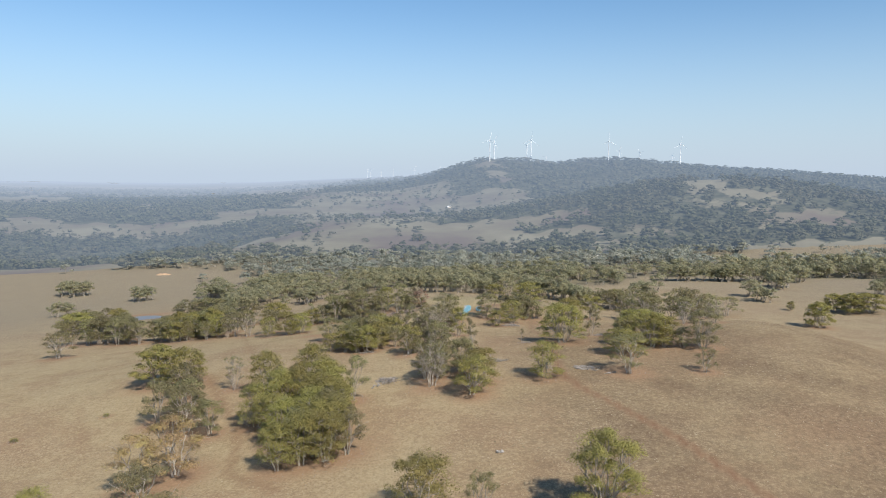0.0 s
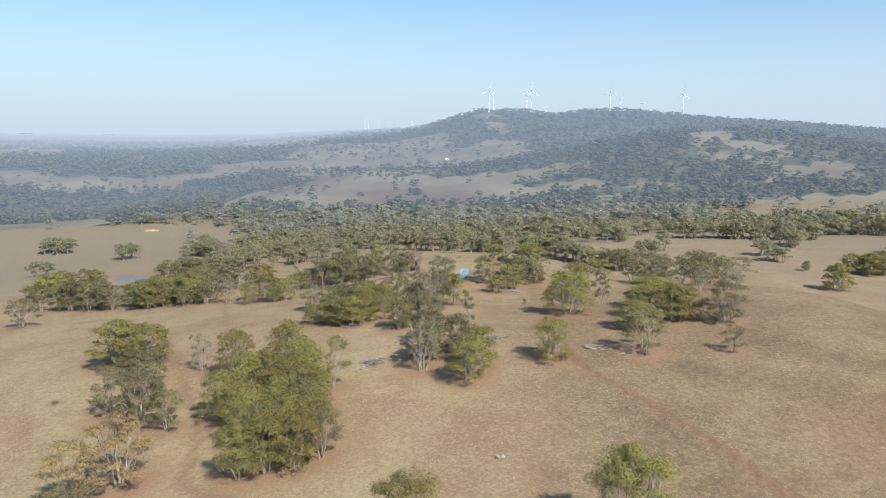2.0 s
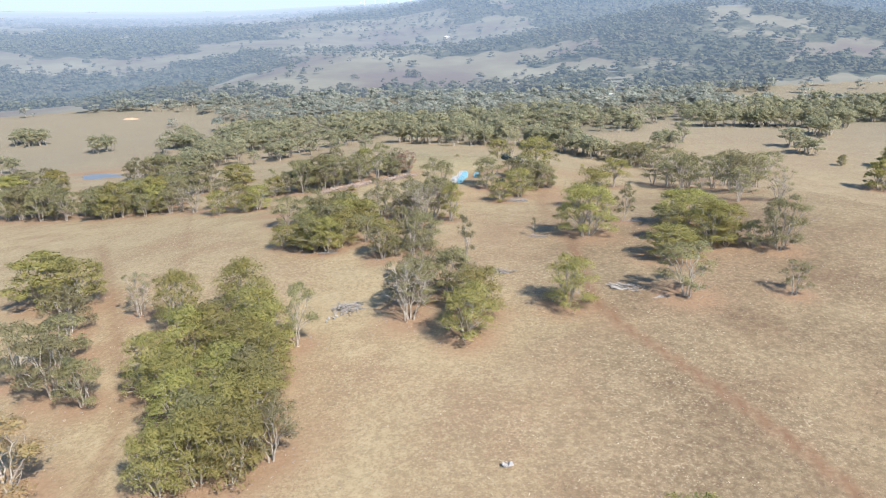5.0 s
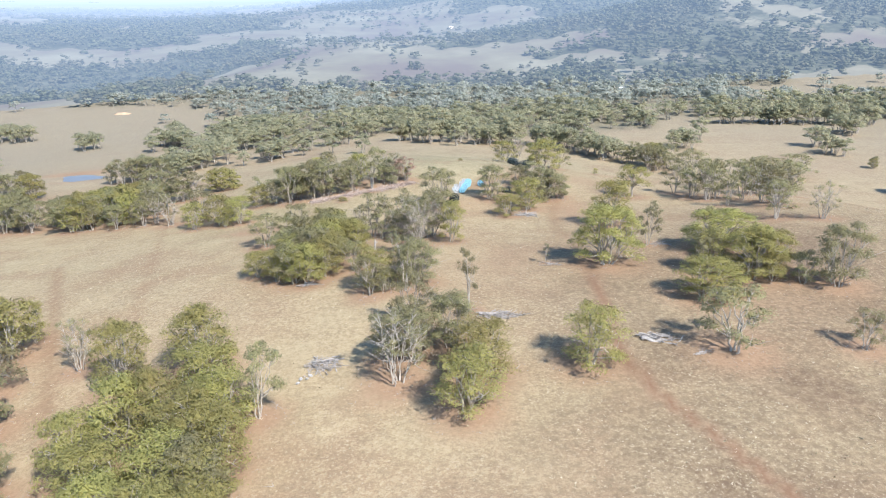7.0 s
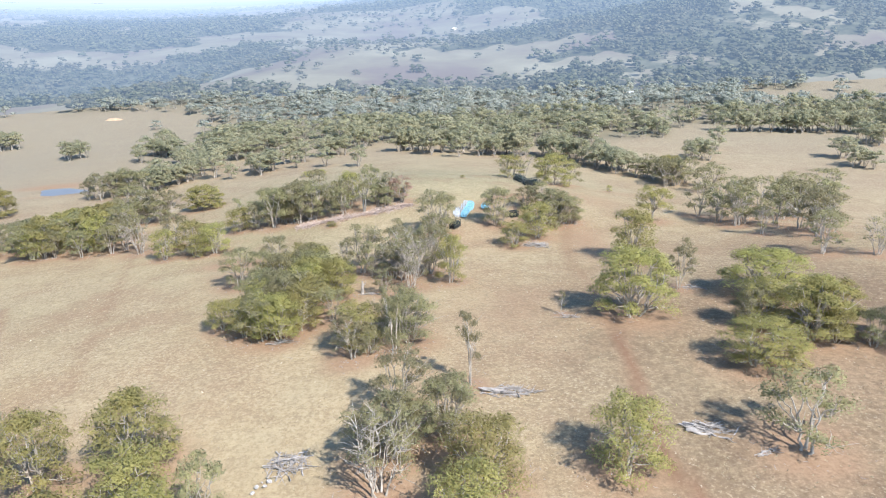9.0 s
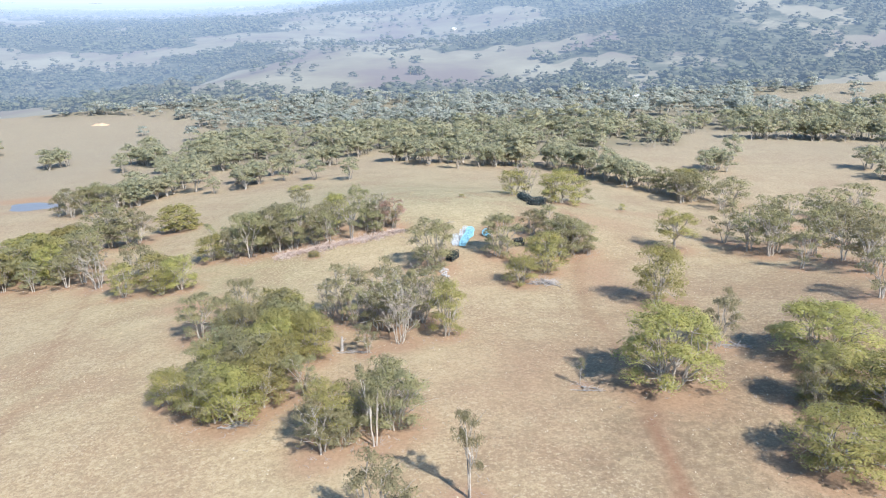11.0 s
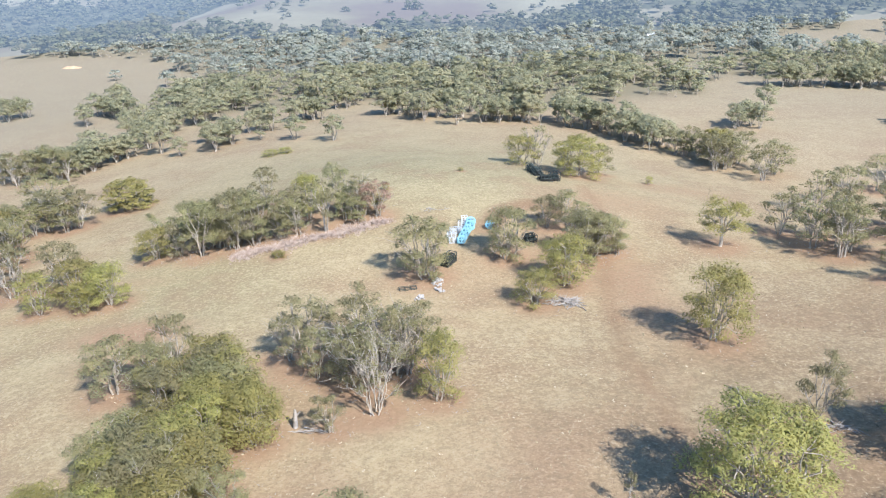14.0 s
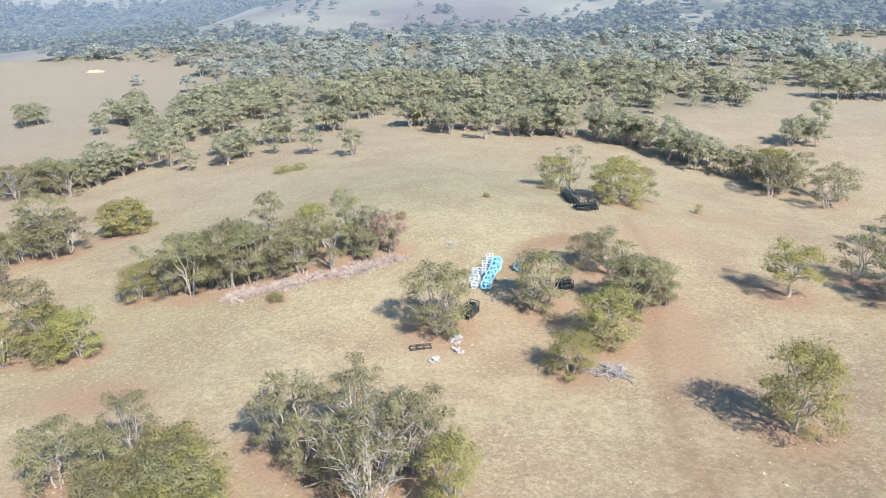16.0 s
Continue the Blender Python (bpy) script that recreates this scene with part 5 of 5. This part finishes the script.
# ---- dead brush, tussocks and litter, too many to count ----
def tufts(name, label, xy, h0, h1, width, material, blades, seed, lean=0.5):
    rng = np.random.default_rng(seed)
    n = len(xy) * blades
    base = np.repeat(np.stack([xy[:, 0], xy[:, 1], ground_z(xy[:, 0], xy[:, 1]) - 0.02], 1), blades, 0)
    base[:, :2] += rng.normal(0, width * 0.5, (n, 2))
    tip = base + np.stack([rng.normal(0, lean, n), rng.normal(0, lean, n), np.ones(n)], 1) * rng.uniform(h0, h1, n)[:, None]
    side = rng.normal(size=(n, 3)) * (1, 1, 0)
    side *= (width * 0.5 / np.linalg.norm(side, axis=1))[:, None]
    v = np.stack([base - side, base + side, tip], 1).reshape(-1, 3)
    me = mesh_np(name, v, [np.arange(n * 3).reshape(-1, 3)], material)
    return tagged(new(name, me), label, "grass", kind="stuff")


STRAW = plain("straw_tussock", (0.29, 0.235, 0.145), (0.385, 0.315, 0.20), 0.3, 0.95)
rngt = np.random.default_rng(21)
spots_t = np.stack([rngt.uniform(-105, 125, 18000), rngt.uniform(10, 300, 18000)], 1)
patchy = 0.5 + 0.5 * np.sin(spots_t[:, 0] * 0.13 + 2 * np.sin(spots_t[:, 1] * 0.06)) * np.sin(spots_t[:, 1] * 0.11 + 1)
spots_t = spots_t[rngt.uniform(0, 1, len(spots_t)) < 0.25 + 0.75 * patchy]
tufts("grass_tussocks", "scattered pale straw-coloured grass tussocks", spots_t, 0.08, 0.22, 0.2, STRAW, 4, 22)
PALE = plain("bleached_grass_and_stone", (0.42, 0.345, 0.235), (0.56, 0.48, 0.35), 0.4, 0.95)
spots_p = np.stack([rngt.uniform(-80, 125, 9000), rngt.uniform(10, 240, 9000)], 1)
patchy = 0.5 + 0.5 * np.sin(spots_p[:, 0] * 0.09 + 2.4 * np.sin(spots_p[:, 1] * 0.05)) * np.sin(spots_p[:, 1] * 0.08 + 2)
spots_p = spots_p[rngt.uniform(0, 1, len(spots_p)) < (0.1 + 0.9 * patchy ** 2) * np.clip((spots_p[:, 0] + 60) / 90, 0.25, 1)]
tufts("grass_tussocks", "bleached grass tufts and small pale stones on brown paddock", spots_p, 0.06, 0.16, 0.24, PALE, 3, 25, 1.0)
tt = rngt.uniform(0, 1, 1500)
broad = 0.5 + 1.1 * np.abs(np.sin(tt * 9 + 0.6))
line_x = np.interp(tt, [0, 0.45, 1], [-41, -29, -9]) + rngt.normal(0, 0.8, 1500)
line_y = np.interp(tt, [0, 0.45, 1], [230.2, 233.6, 241.4]) + rngt.normal(0, 1, 1500) * broad
tufts("dead_brush", "grey-pink dead brush along a thicket's foot", np.stack([line_x, line_y], 1), 0.2, 0.75, 0.12, DRY_BRUSH, 8, 23, 1.0)
lit = np.array([(x + rngt.normal(0, r * 0.7), y + rngt.normal(0, r * 0.7)) for k, x, y, h, r in TREES if y < 260 for _ in range(26)])
tufts("leaf_litter", "twigs and bark litter under the trees", lit, 0.05, 0.35, 0.09, DEADWOOD, 3, 24, 1.6)
